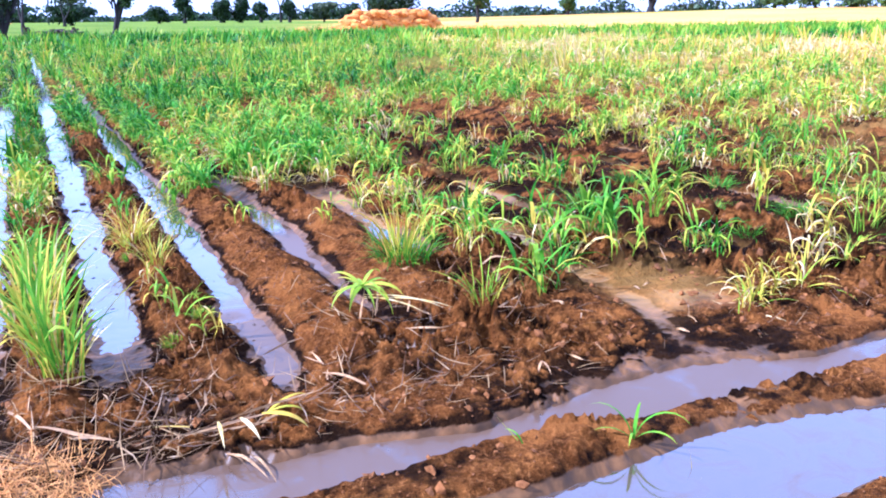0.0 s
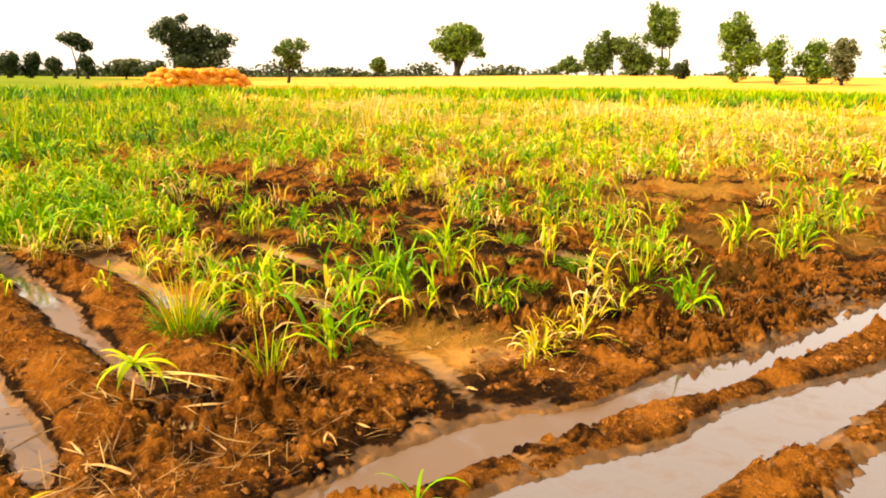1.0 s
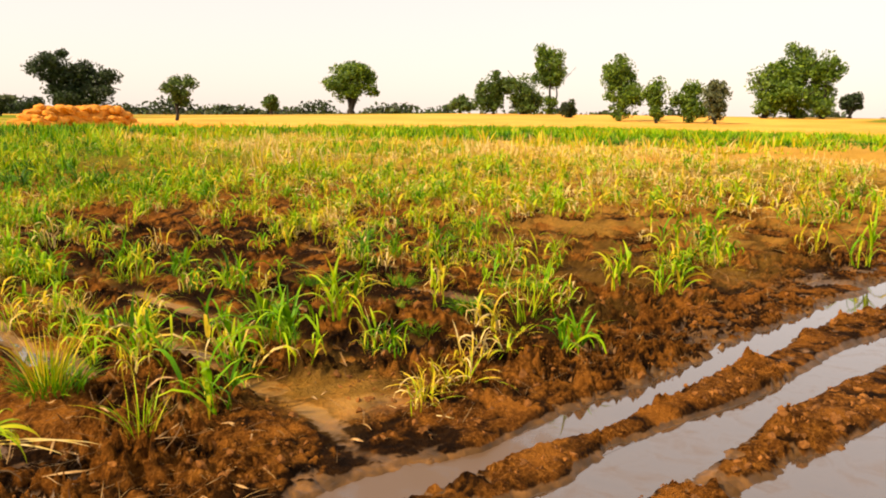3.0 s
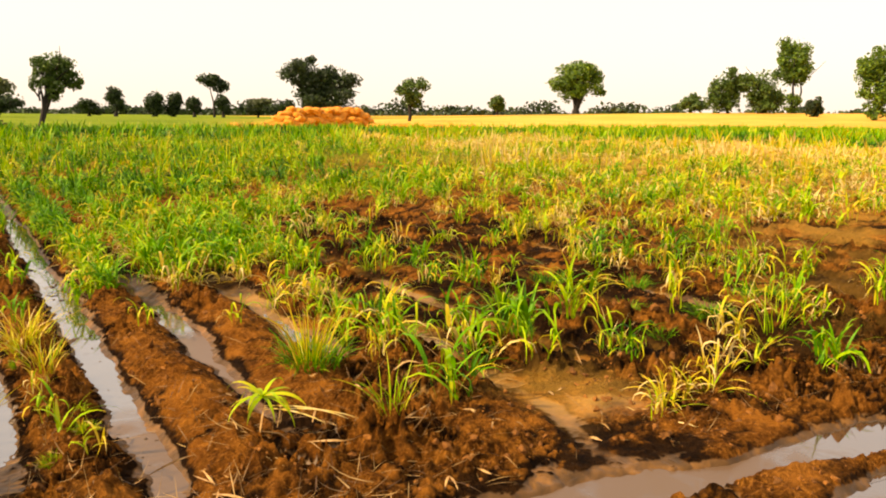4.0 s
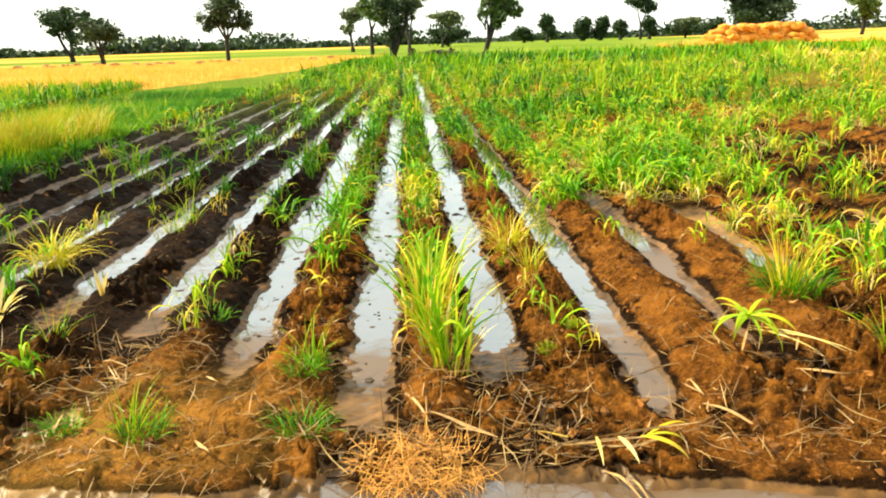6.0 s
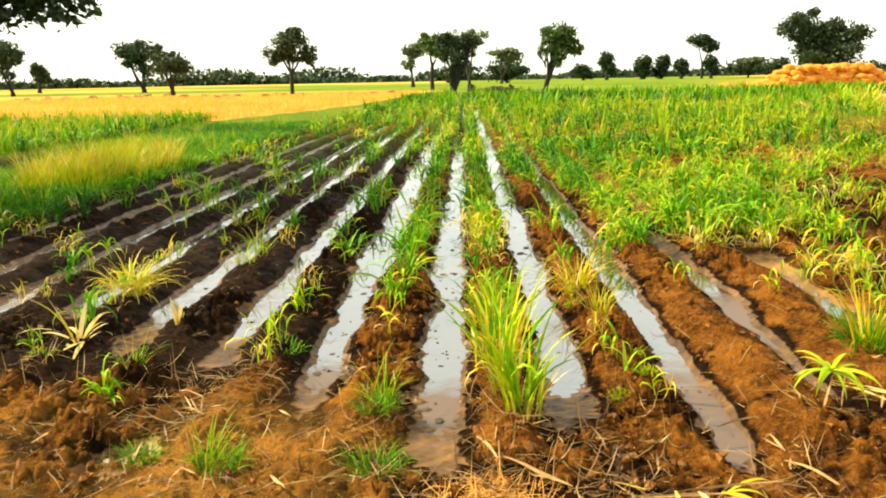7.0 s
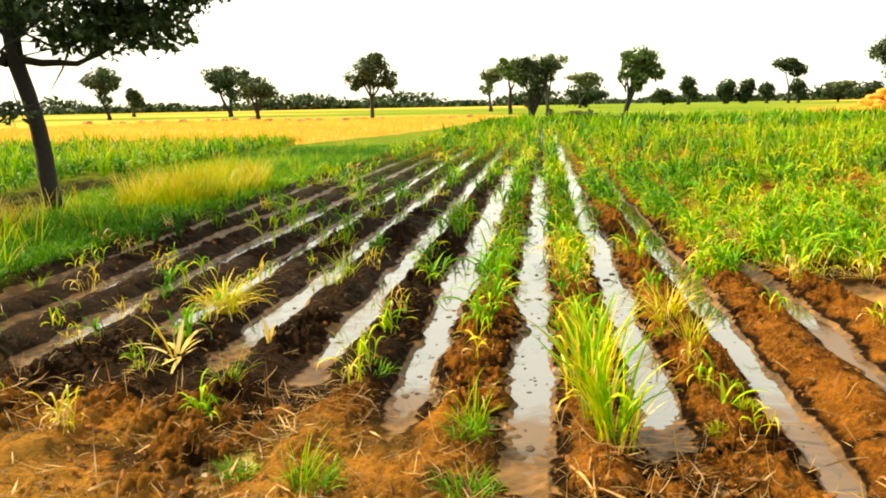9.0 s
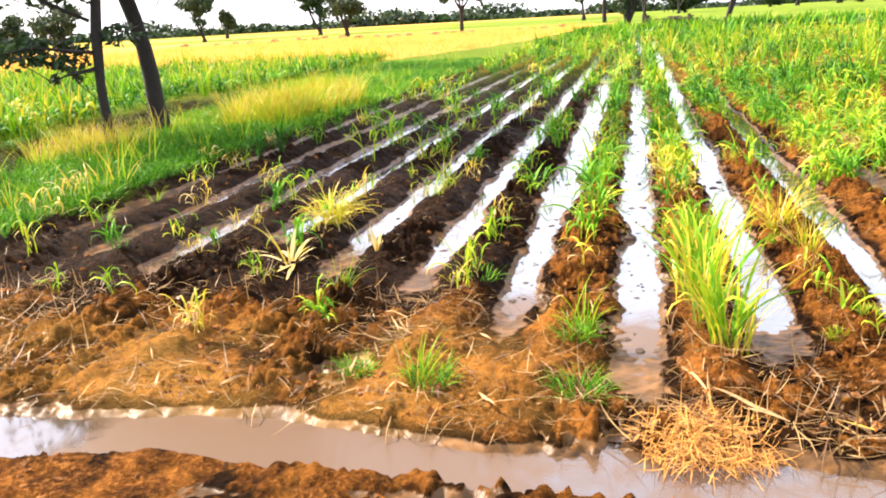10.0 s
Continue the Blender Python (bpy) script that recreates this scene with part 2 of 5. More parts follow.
# ---- the ground: furrows, headland, channels, banks ----
PITCH, FIRST = 0.637, 0.02            # furrow spacing, and the furrow that runs through the middle
FURROW_END = {-7: 5.2, -6: 4.6, -5: 4.2, -4: 5.0, -3: 4.55, -2: 4.25, -1: 3.55, 0: 3.15, 1: 3.56, 2: 2.72, 3: 3.45, 4: 4.3}
C1_X = [-60, -6, -3, -2.3, -1.75, -1.1, -0.6, 0.1, 0.7, 1.25, 1.8, 2.4, 3.0, 3.6, 4.3, 5.5, 7.5, 9.5, 16, 60]
C1_Y = [4.0, 2.45, 2.35, 2.36, 2.47, 2.45, 2.39, 2.38, 2.34, 2.3, 2.22, 2.22, 2.2, 2.08, 2.02, 1.97, 1.9, 1.68, 1.1, -2]
C1_W = [0.12, 0.12, 0.12, 0.12, 0.13, 0.08, 0.09, 0.09, 0.09, 0.10, 0.055, 0.075, 0.075, 0.065, 0.08, 0.10, 0.095, 0.12, 0.12, 0.12]
C2_X = [-60, -3, 0.5, 1.6, 2.4, 3.2, 4.1, 5.2, 6.8, 12, 60]
C2_Y = [3.4, 1.75, 1.8, 1.72, 1.62, 1.59, 1.53, 1.44, 1.31, 0.85, -3]
C2_W = [0.12, 0.12, 0.13, 0.15, 0.16, 0.16, 0.145, 0.11, 0.125, 0.13, 0.13]
C3_X = [-60, -3, 1.5, 3.75, 4.8, 5.6, 12, 60]
C3_Y = [2.8, 1.15, 1.0, 0.87, 0.78, 0.70, 0.15, -3.6]
C3_W = [0.13, 0.13, 0.14, 0.17, 0.16, 0.15, 0.14, 0.14]
WATER_Z, CHANNEL_Z = -0.013, -0.018


def channel(x, y, cx, cy, cw):
    wob = 0.035 * fbm(x, y * 0.3, 2.6, 3, 71)
    return np.abs(y - np.interp(x, cx, cy) - wob) / (np.interp(x, cx, cw) * (1 + 0.5 * vnoise(x * 1.7, y * 0 + 3, 5)))


def tilled(x, y):
    """The bare tilled strip behind the bank's trees, 0 to 1."""
    return np.exp(-((x + 7.75 + 0.2 * (y - 9)) / 0.85) ** 4) * smooth(5.5, 6.8, y) * smooth(18, 15.5, y)


def terrain(x, y):
    """Height of the ground at x, y (arrays)."""
    x, y = np.asarray(x, float), np.asarray(y, float)
    near = smooth(120, 30, np.hypot(x, y))
    u = (x - FIRST - 0.13 * smooth(1.7, 3.4, x) + 0.05 * fbm(x, y * 0.35, 1.3, 3, 3) + 0.06 * fbm(x, y, 4.5, 3, 7)) / PITCH
    k = np.round(u)
    crest = 0.5 - 0.5 * np.cos(2 * np.pi * u)
    right = smooth(1.9, 2.7, x) * smooth(60, 30, x)
    amp = 0.155 - 0.055 * right
    floor_z = -0.055 + 0.036 * right
    floor_z = floor_z - (0.016 + 0.014 * smooth(5, 9, y)) * ((k == 0) | (k == 1) | ((k == -1) & (y > 5))) - 0.008 * ((k == 2) | (k == -1)) - 0.004 * (k <= -2) - 0.004 * (k <= -4) - 0.004 * (k == 3) - 0.006 * (k == 4) + 0.016 * vnoise(y * 0.5 + 7.7 * k, k, 19) + 0.012 * vnoise(y * 1.9 + 3.1 * k, k, 21) + 0.006 + 0.035 * (k == 3) * np.maximum(0, vnoise(y * 2.3, k, 20))
    floor_z = floor_z + 0.035 * np.where(k == 2, smooth(11, 13, y), smooth(8.5, 10.5, y) * smooth(1.6, 1.9, x)) - 0.012 * (k == 2) * smooth(4.5, 6, y)
    floor_z = floor_z + 0.022 * (k == 2) * smooth(4.0, 3.3, y) + 0.016 * (k == 3) * smooth(4.7, 4.0, y) + 0.008 * (k == 3)
    # crumbled clods: rounded bumps with sharp creases at several sizes
    lumps = 0.5 * fbm(x, y, 4.0, 3, 11, 0.6) + 1.1 * np.abs(vnoise(x * 7.5, y * 7.5, 12)) + 1.0 * np.abs(vnoise(x * 15 + 3, y * 15, 13)) + 1.15 * np.abs(vnoise(x * 31, y * 31 + 5, 14)) - 0.62
    lumps = lumps * (0.45 + 1.3 * smooth(-0.15, 0.3, fbm(x, y, 1.9, 2, 16)))
    coarse = fbm(x, y, 1.6, 3, 23)
    field = floor_z + amp * crest ** 0.75 + lumps * (0.012 + 0.085 * crest) * (1 - 0.45 * smooth(-1.5, -2.6, x)) + 0.03 * coarse
    # the furrows end at the headland
    end = np.full(x.shape, 3.3)
    for key, value in FURROW_END.items():
        end = np.where(k == key, value, end)
    end = end + 0.12 * fbm(x, y, 3.0, 2, 31)
    rough = 0.035 + 0.07 * smooth(2.35, 2.8, y + 0.03 * (x - 2))
    rough = rough * (1 - 0.45 * smooth(-0.4, -1.4, x))
    head = 0.02 + 0.018 * smooth(2.3, 2.8, y) + rough * lumps + 0.04 * coarse
    ridge_end = 2.95 + 0.15 * vnoise(x * 2, y * 0, 9)
    field = field + (head - field) * np.where(crest > 0.5, smooth(ridge_end + 0.35, ridge_end - 0.15, y), smooth(end + 0.6, end - 0.15, y))
    # a shallow silted mouth where water leaves one furrow, and a smooth clay pan
    pan = np.exp(-(((x - 3.55) / 0.42) ** 2 + ((y - 3.2) / 0.42) ** 2) ** 2)
    field = field + (0.02 + 0.01 * coarse - field) * 0.9 * pan
    # heaped clods where the ridges end
    # a silt track runs from a shallow furrow down to the channel
    track = np.exp(-((x - np.interp(y, [2.3, 2.9, 3.7, 5.1, 5.6], [3.0, 3.14, 3.33, 3.46, 3.5]) + 0.16 * fbm(x * 0.4, y, 1.6, 3, 161)) / 0.10) ** 2) * smooth(5.8, 5.2, y) * smooth(2.2, 2.5, y)
    field = field + (0.0 + 0.008 * coarse - field) * 0.85 * track
    for mx, my, mr, mh in ((2.55, 2.72, 0.24, 0.075), (1.72, 2.85, 0.2, 0.05), (2.3, 3.1, 0.16, 0.05), (4.3, 2.7, 0.5, 0.05), (0.35, 3.15, 0.16, 0.04), (5.4, 2.5, 0.5, 0.04)):
        field = field + (mh + 0.09 * lumps) * np.exp(-((x - mx) ** 2 + (y - my) ** 2) / mr ** 2)
    # wet flats where the furrows run out
    for key in range(-3, 2):
        flat = np.exp(-(((x - FIRST - PITCH * key) / 0.17) ** 2 + ((y - FURROW_END[key] - 0.05) / 0.33) ** 2))
        field = field + (-0.010 + 0.01 * coarse - field) * 0.8 * flat
    h = field
    # bank on the one side, open land on the others
    bank = smooth(-4.55, -5.2, x + 0.25 * vnoise(y * 0.8, x * 0, 13))
    h = h + (0.11 + 0.06 * fbm(x, y, 0.7, 3, 41) + 0.02 * lumps - h) * bank
    h = h + (0.035 + 0.045 * np.cos(2 * np.pi * (x + 0.12 * y) / 0.42) + 0.07 * lumps - h) * np.clip(1.3 * tilled(x, y), 0, 1)
    beyond = np.maximum(smooth(74, 77, y), smooth(110, 118, x))
    h = h + (0.04 - h) * beyond
    south = smooth(0.7, 0.3, y - np.interp(x, C3_X, C3_Y) + 0.9)
    h = h + (0.035 + 0.035 * lumps + 0.04 * coarse - h) * south
    # head channels with low bunds between
    for cx, cy, cw in ((C1_X, C1_Y, C1_W), (C2_X, C2_Y, C2_W), (C3_X, C3_Y, C3_W)):
        d = channel(x, y, cx, cy, cw)
        bund = np.exp(-((d - 2.1) / 0.7) ** 2)
        h = h + bund * 0.012 * near
        lim = np.where((y > np.interp(x, cx, cy)) & (cx is C1_X), 3.4, 1.9)
        s = smooth(0.55, lim, d) ** 0.8
        h = np.where(d < lim, -0.085 + 0.02 * lumps + (h + 0.085) * s, h)
    # the land climbs a little towards the far corner
    rise = 3.0 * smooth(115, 260, np.hypot(x, y)) * smooth(0.30, 0.95, np.arctan2(x, np.maximum(y, 1e-6)) * (y > -1e3))
    return h * near + 0.03 * (1 - near) + rise


def spaced(stops):
    """Coordinates from (position, step) stops, the step growing evenly between them."""
    out = [stops[0][0]]
    for (a, sa), (b, sb) in zip(stops, stops[1:]):
        while out[-1] < b:
            f = (out[-1] - a) / (b - a)
            out.append(out[-1] + sa * (sb / sa) ** f)
        out[-1] = b
    return np.array(out)


def zones(x, y, h):
    """How much of the ground is grass, straw stubble and wet mud, which on the left also carries tree shade."""
    n = fbm(x, y, 0.35, 4, 51)
    n2 = fbm(x, y, 2.2, 4, 57)
    left = smooth(-4.75, -5.1, x + 0.5 * n2)
    bare = tilled(x, y)
    edge = np.interp(x, [-60, -20, -10, -6.3, -4.6], [33, 29, 27, 46, 80]) + 2.0 * n2
    gold_left = smooth(-1.0, 1.0, y - edge) * smooth(-3.8, -4.6, x) * smooth(98, 84, y + 6 * n)
    field = (1 - left) * smooth(2.6, 3.2, y) * smooth(77, 74, y) * smooth(112, 108, x)
    grass = left * (1 - 0.9 * np.clip(bare * (1 + n2), 0, 1)) * (1 - gold_left)
    grass = np.maximum(grass, field * smooth(12, 34, np.hypot(x, y)) * (0.75 + 0.5 * n))
    away = smooth(75, 78, y) * smooth(-4, -2, x) + smooth(110, 114, x)
    band = fbm(x * 0.25, y, 0.03, 3, 61)
    gold_away = np.clip(away * smooth(0.24, 0.45, np.arctan2(x, np.maximum(y, 1e-6))) * smooth(-0.12, 0.05, band + 0.25 * smooth(200, 90, np.hypot(x, y))), 0, 1)
    grass = np.maximum(grass, np.clip(away, 0, 1))
    far_left = smooth(84, 98, y + 6 * n) * smooth(-2, -4, x)
    grass = np.maximum(grass, far_left)
    straw = np.maximum(gold_left, gold_away)
    straw = np.maximum(straw, np.clip(0.34 + 0.5 * n2, 0, 0.5) * np.exp(-(((x - 3.55 + 0.3 * n2) / 0.4) ** 2 + ((y - 3.2 - 0.3 * n2) / 0.36) ** 2) ** 2))
    straw = np.maximum(straw, 0.30 * smooth(0.3, -1.2, x) * smooth(2.5, 2.75, y) * smooth(3.9, 3.2, y) * (1 - left) * np.clip(0.8 + 1.5 * n2, 0, 1)) + far_left * smooth(0.05, 0.2, band) * 0.8
    straw = np.maximum(straw, 0.45 * field * smooth(4.5, 9, x - 0.6 * (y - 3)) * np.clip(0.5 + 2.2 * n2, 0, 1))
    # dry patches inside the crop on the far side
    dry = field * smooth(14, 26, x) * smooth(0.0, 0.18, fbm(x * 0.6, y, 0.09, 3, 67))
    straw = np.maximum(straw, 0.8 * dry)
    wet = (1 - left) * smooth(0.055, -0.01, h + 0.03 * n2) * smooth(60, 25, np.hypot(x, y))
    wet = wet * (1 - 0.9 * np.exp(-(((x - 3.55) / 0.42) ** 2 + ((y - 3.2) / 0.42) ** 2) ** 2))
    wet = wet * (1 - 0.6 * smooth(0.2, -0.8, x) * smooth(2.6, 2.8, y) * smooth(3.9, 3.4, y))
    wet = wet * (1 - 0.45 * smooth(-0.9, 0.0, x)) * (1 - 0.6 * smooth(2.4, 2.2, y))
    wet = wet * (1 - 0.5 * smooth(0.2, -0.4, x) * smooth(3.3, 2.9, y))
    wet = np.maximum(wet, 0.34 * field * smooth(2.5, 4.0, x) * smooth(16, 9, np.hypot(x, y)) * np.clip(0.6 + 1.6 * n2, 0, 1))
    silty = field * smooth(2.2, 2.5, x) * smooth(10, 7, y) * smooth(0.03, 0.0, h) * np.clip(0.7 + 1.5 * n2, 0, 1)
    straw = np.maximum(straw, 0.22 * silty)
    wet = wet * (1 - 0.7 * silty)
    # near-black mud on the left: wet soil, with the tree's shade put into it
    wet = np.maximum(wet, 1.0 * (1 - left) * smooth(-0.4, -1.3, x + 0.5 * n2) * smooth(3.6, 4.6, y) * smooth(25, 14, y))
    wet = np.maximum(wet, 0.75 * bare)
    # smooth silt: low ground by the water, run-outs of the furrows, the clay pan
    silt = (1 - left) * smooth(0.018, -0.008, h + 0.018 * n2) * smooth(30, 14, np.hypot(x, y)) * smooth(0.5, 1.4, y)
    silt = np.maximum(silt, 0.4 * np.exp(-(((x - 3.52) / 0.30) ** 2 + ((y - 2.98) / 0.34) ** 2) ** 2))
    silt = silt * (1 - 0.9 * smooth(1.6, 1.9, x) * smooth(6.5, 9.0, y))
    broken = smooth(2.2, 2.6, x) * smooth(2.5, 2.9, y)
    silt = silt * (1 - broken * np.clip(0.55 - 2.2 * fbm(x, y, 1.1, 3, 151) + 0.3 * smooth(4.0, 5.5, x), 0, 1))
    return np.clip(np.stack([grass, straw, wet, silt], -1), 0, 1)


def build_ground():
    xs = spaced([(-3000, 300), (-200, 12), (-30, 0.6), (-5, 0.03), (-2.6, 0.014), (3.6, 0.014), (6, 0.028), (14, 0.08), (40, 0.16), (70, 2.0), (250, 20), (3000, 300)])
    ys = spaced([(-3000, 300), (-100, 12), (-3, 0.5), (0.6, 0.04), (1.6, 0.018), (2.4, 0.0125), (4.4, 0.014), (7, 0.03), (12, 0.1), (40, 0.5), (90, 1.2), (250, 15), (3000, 300)])
    gx, gy = np.meshgrid(xs, ys)
    h = terrain(gx, gy)
    v = np.stack([gx, gy, h], -1).reshape(-1, 3)
    nx, ny = len(xs), len(ys)
    i = (np.arange(ny - 1)[:, None] * nx + np.arange(nx - 1)[None]).ravel()
    me = np_mesh("ground", v, np.stack([i, i + 1, i + 1 + nx, i + nx], -1), GROUND)
    me.attributes.new("zone", "FLOAT_COLOR", "POINT").data.foreach_set("color", zones(gx, gy, h).astype(np.float32).ravel())
    return tagged(new("ground", me), "wet red-brown furrowed farm soil with muddy headland and far fields", "ground", kind="structure")


build_ground()


def ribbon(cx, cy, half, z, x0, x1, step):
    """A level strip along a line given by x and y stops."""
    x = np.arange(x0, x1 + step, step)
    y = np.interp(x, cx, cy)
    v = np.concatenate([np.stack([x, y - half, np.full_like(x, z)], -1), np.stack([x, y + half, np.full_like(x, z)], -1)])
    n, i = len(x), np.arange(len(x) - 1)
    return v, np.stack([i, i + 1, i + 1 + n, i + n], -1)


for key in range(-6, 5):
    y0 = FURROW_END[key] - (0.1 if key == 2 else 0.5)
    y1 = {-6: 9, -5: 20, -4: 28, -3: 40, 2: 13, 3: 6.6, 4: 5.9}.get(key, 60)
    xc = FIRST + PITCH * key
    n = 160
    yy = y0 + (y1 - y0) * np.linspace(0, 1, n) ** 2
    v = np.concatenate([np.stack([np.full(n, xc + s), yy, np.full(n, WATER_Z - 0.003 * (key < -3))], -1) for s in (-0.27, 0.27)])
    i = np.arange(n - 1)
    me = np_mesh("water", v, np.stack([i, i + n, i + n + 1, i + 1], -1), WATER)
    reach = {-1: 0.75, 0: 0.85, 1: 0.1, 2: 1.7, 3: 2.4}.get(key, 0.4)
    me.attributes.new("silt", "FLOAT", "POINT").data.foreach_set("value", np.tile((0.30 if key < -4 else 0.16 if key < -1 else 0.22 if key > 2 else 0.0) + 0.6 * smooth(FURROW_END[key] + reach + 0.15, FURROW_END[key] + 0.6 * reach, yy), 2).astype(np.float32))
    ob = new("water_%d" % (key + 7), me)
    tagged(ob, "still muddy irrigation water lying in a furrow", "water", "furrow water", "structure")
for num, (cx, cy, half) in enumerate(((C1_X, C1_Y, 0.3), (C2_X, C2_Y, 0.27), (C3_X, C3_Y, 0.27))):
    v, f = ribbon(cx, cy, half, CHANNEL_Z - 0.001 * num, -20, 40, 0.25)
    me = np_mesh("water", v, f, CHANNEL_WATER)
    sx = v[:, 0]
    silt = (0.55 * smooth(0.6, 1.0, sx) * smooth(4.3, 3.6, sx) + 0.7 * smooth(-2.3, -1.9, sx) * smooth(-0.3, -0.8, sx) + 0.3 * smooth(-1.0, -0.6, sx) * smooth(0.9, 0.5, sx)) if num == 0 else 0.12 * np.ones(len(v))
    me.attributes.new("silt", "FLOAT", "POINT").data.foreach_set("value", silt.astype(np.float32))
    tagged(new("water_%d" % (num + 12), me), "shallow brown water in an earth head channel", "water", "head channels", "structure")

gx, gy = np.array([-8.3, -6.7, -6.7, -8.3]), np.array([6.4, 6.4, 10.2, 10.2])
me = np_mesh("water", np.stack([gx, gy, np.full(4, 0.012)], -1), np.array([[0, 1, 2, 3]]), WATER)
me.attributes.new("silt", "FLOAT", "POINT").data.foreach_set("value", np.full(4, 0.12, np.float32))
tagged(new("water_15", me), "thin water lying in the rows of a bare tilled strip", "water", kind="structure")

# ---- plants ----


def blade(az, length, lean, droop, width, tone, root=(0, 0, 0), segs=6, twist=0.0, tip=0.25, kink=None):
    """One long leaf: an arching, tapering, slightly folded strip. lean and droop in degrees from upright."""
    s = np.linspace(0, 1, segs + 1)
    ang = radians(lean) + radians(droop) * s ** 1.6
    if kink:
        ang = ang + radians(kink[1]) * (s > kink[0])
    step = length / segs
    mid = 0.5 * (ang[1:] + ang[:-1])
    r = np.concatenate([[0], np.cumsum(np.sin(mid))]) * step
    z = np.concatenate([[0], np.cumsum(np.cos(mid))]) * step
    d, side = np.array([math.cos(az), math.sin(az), 0]), np.array([-math.sin(az), math.cos(az), 0])
    c = np.array(root) + r[:, None] * d + z[:, None] * np.array([0, 0, 1])
    w = width * 0.5 * np.clip(np.minimum(0.45 + 2.2 * s, 1.0) * (1 - s ** 2.5) + 0.04, 0, 1)
    tw = twist * s
    out = side[None] * np.cos(tw)[:, None] + (np.cos(ang)[:, None] * d * -1 + np.sin(ang)[:, None] * np.array([0, 0, 1])) * np.sin(tw)[:, None]
    v = np.concatenate([c - out * w[:, None], c + out * w[:, None]])
    n, i = segs + 1, np.arange(segs)
    return v, np.stack([i, i + 1, i + 1 + n, i + n], -1), np.tile(np.clip(tone + tip * s ** 2, 0, 1), 2)


def joined(pieces):
    vs, fs, ts, base = [], [], [], 0
    for v, f, t in pieces:
        vs.append(v), fs.append(f + base), ts.append(t)
        base += len(v)
    return np.concatenate(vs), np.concatenate(fs), np.concatenate(ts)


def clump(r, count, length, lean, droop, width, tone, spread=0.05, vary=0.3, segs=6, tip=0.25):
    """Leaves of one plant as a list of pieces."""
    out = []
    for _ in range(count):
        a = r.uniform(0, 2 * math.pi)
        q = spread * math.sqrt(r.uniform())
        b = a + r.normal(0, 0.8)
        out.append(blade(a, length * r.uniform(1 - vary * 1.4, 1 + vary), abs(r.normal(lean, lean * 0.5)), max(0, r.normal(droop, droop * 0.4)),
                         width * r.uniform(0.6, 1.25), float(np.clip(r.normal(tone, 0.12), 0, 1)), (q * math.cos(b), q * math.sin(b), -0.015), segs, r.normal(0, 0.9), tip))
    return out


def culms(r, stems, height, per, length, droop, width, tone, spread=0.05, segs=6):
    """A crop plant as a list of (part name, piece): upright stems that carry arching leaves, the lower ones dry and hanging."""
    out = []
    for _ in range(stems):
        a, q = r.uniform(0, 2 * math.pi), spread * math.sqrt(r.uniform())
        root = np.array([q * math.cos(a), q * math.sin(a), -0.015])
        tall, lean, az = height * r.uniform(0.55, 1.3), abs(r.normal(10, 9)), a + r.normal(0, 0.9)
        own = float(np.clip(r.normal(tone, 0.13), 0, 1))
        stem = blade(az, tall, lean, 6, width * 0.62, min(1.0, own + 0.10), root, 3, r.normal(0, 0.6), 0.0)
        out.append(("stem", stem))
        tip = root + tall * np.array([math.sin(radians(lean)) * math.cos(az), math.sin(radians(lean)) * math.sin(az), math.cos(radians(lean))])
        side = r.uniform(0, 2 * math.pi)
        for i in range(per):
            f = 1.0 if i == 0 else r.uniform(0.35, 1.0)
            old = float(np.clip(1.2 - f + r.normal(0, 0.12), 0, 1))
            side += math.pi + r.normal(0, 0.55)
            kink = (r.uniform(0.35, 0.65), r.uniform(35, 95)) if r.uniform() < 0.35 else None
            out.append(("leaf", blade(side, length * r.uniform(0.6, 1.3) * (0.8 if i == 0 else 1.0), abs(r.normal(14 if i == 0 else 30, 9)), max(10, r.normal(droop * (0.45 if i == 0 else 1.0), 25)),
                                      width * r.uniform(0.6, 1.25), float(np.clip(own + 0.34 * old ** 2, 0, 1)), root + (tip - root) * f, segs, r.normal(0, 0.8), 0.22, kink)))
    return out


# kinds of plant: leaves, length, lean, droop, width, tone, spread
KINDS = {
    "young": (18, 0.29, 12, 112, 0.020, 0.17, 0.07),
    "tall": (22, 0.50, 9, 38, 0.018, 0.42, 0.06),
    "droopy": (9, 0.27, 16, 155, 0.019, 0.42, 0.06),
    "dry": (11, 0.22, 24, 170, 0.014, 0.76, 0.07),
    "tuft": (150, 0.125, 30, 48, 0.005, 0.13, 0.095),
    "wisp": (30, 0.28, 22, 40, 0.006, 0.45, 0.06),
    "sprig": (6, 0.22, 30, 85, 0.014, 0.3, 0.015),
}
STEMS = {"young": (3, 0.13), "droopy": (3, 0.17), "dry": (2, 0.14)}      # leaves on each stem, height of the stem


def pieces_of(r, kind, count, length, lean, droop, width, tone, spread, segs=5, scale=1.0):
    """The named pieces of one plant of a kind."""
    if kind in STEMS:
        per, tall = STEMS[kind]
        out = culms(r, max(1, round(count / per)), tall * scale, per, length, droop, width, tone, spread, segs)
        if kind != "dry":
            return out
        return out + [("stalk", q) for q in clump(r, max(3, count // 2), length * 0.9, 70, 35, width * 0.6, 0.86, spread * 1.2, segs=4)]
    return [("leaf", q) for q in clump(r, count, length, lean, droop, width, tone, spread, segs=segs)]


def merged(named):
    return joined([q for _, q in named])


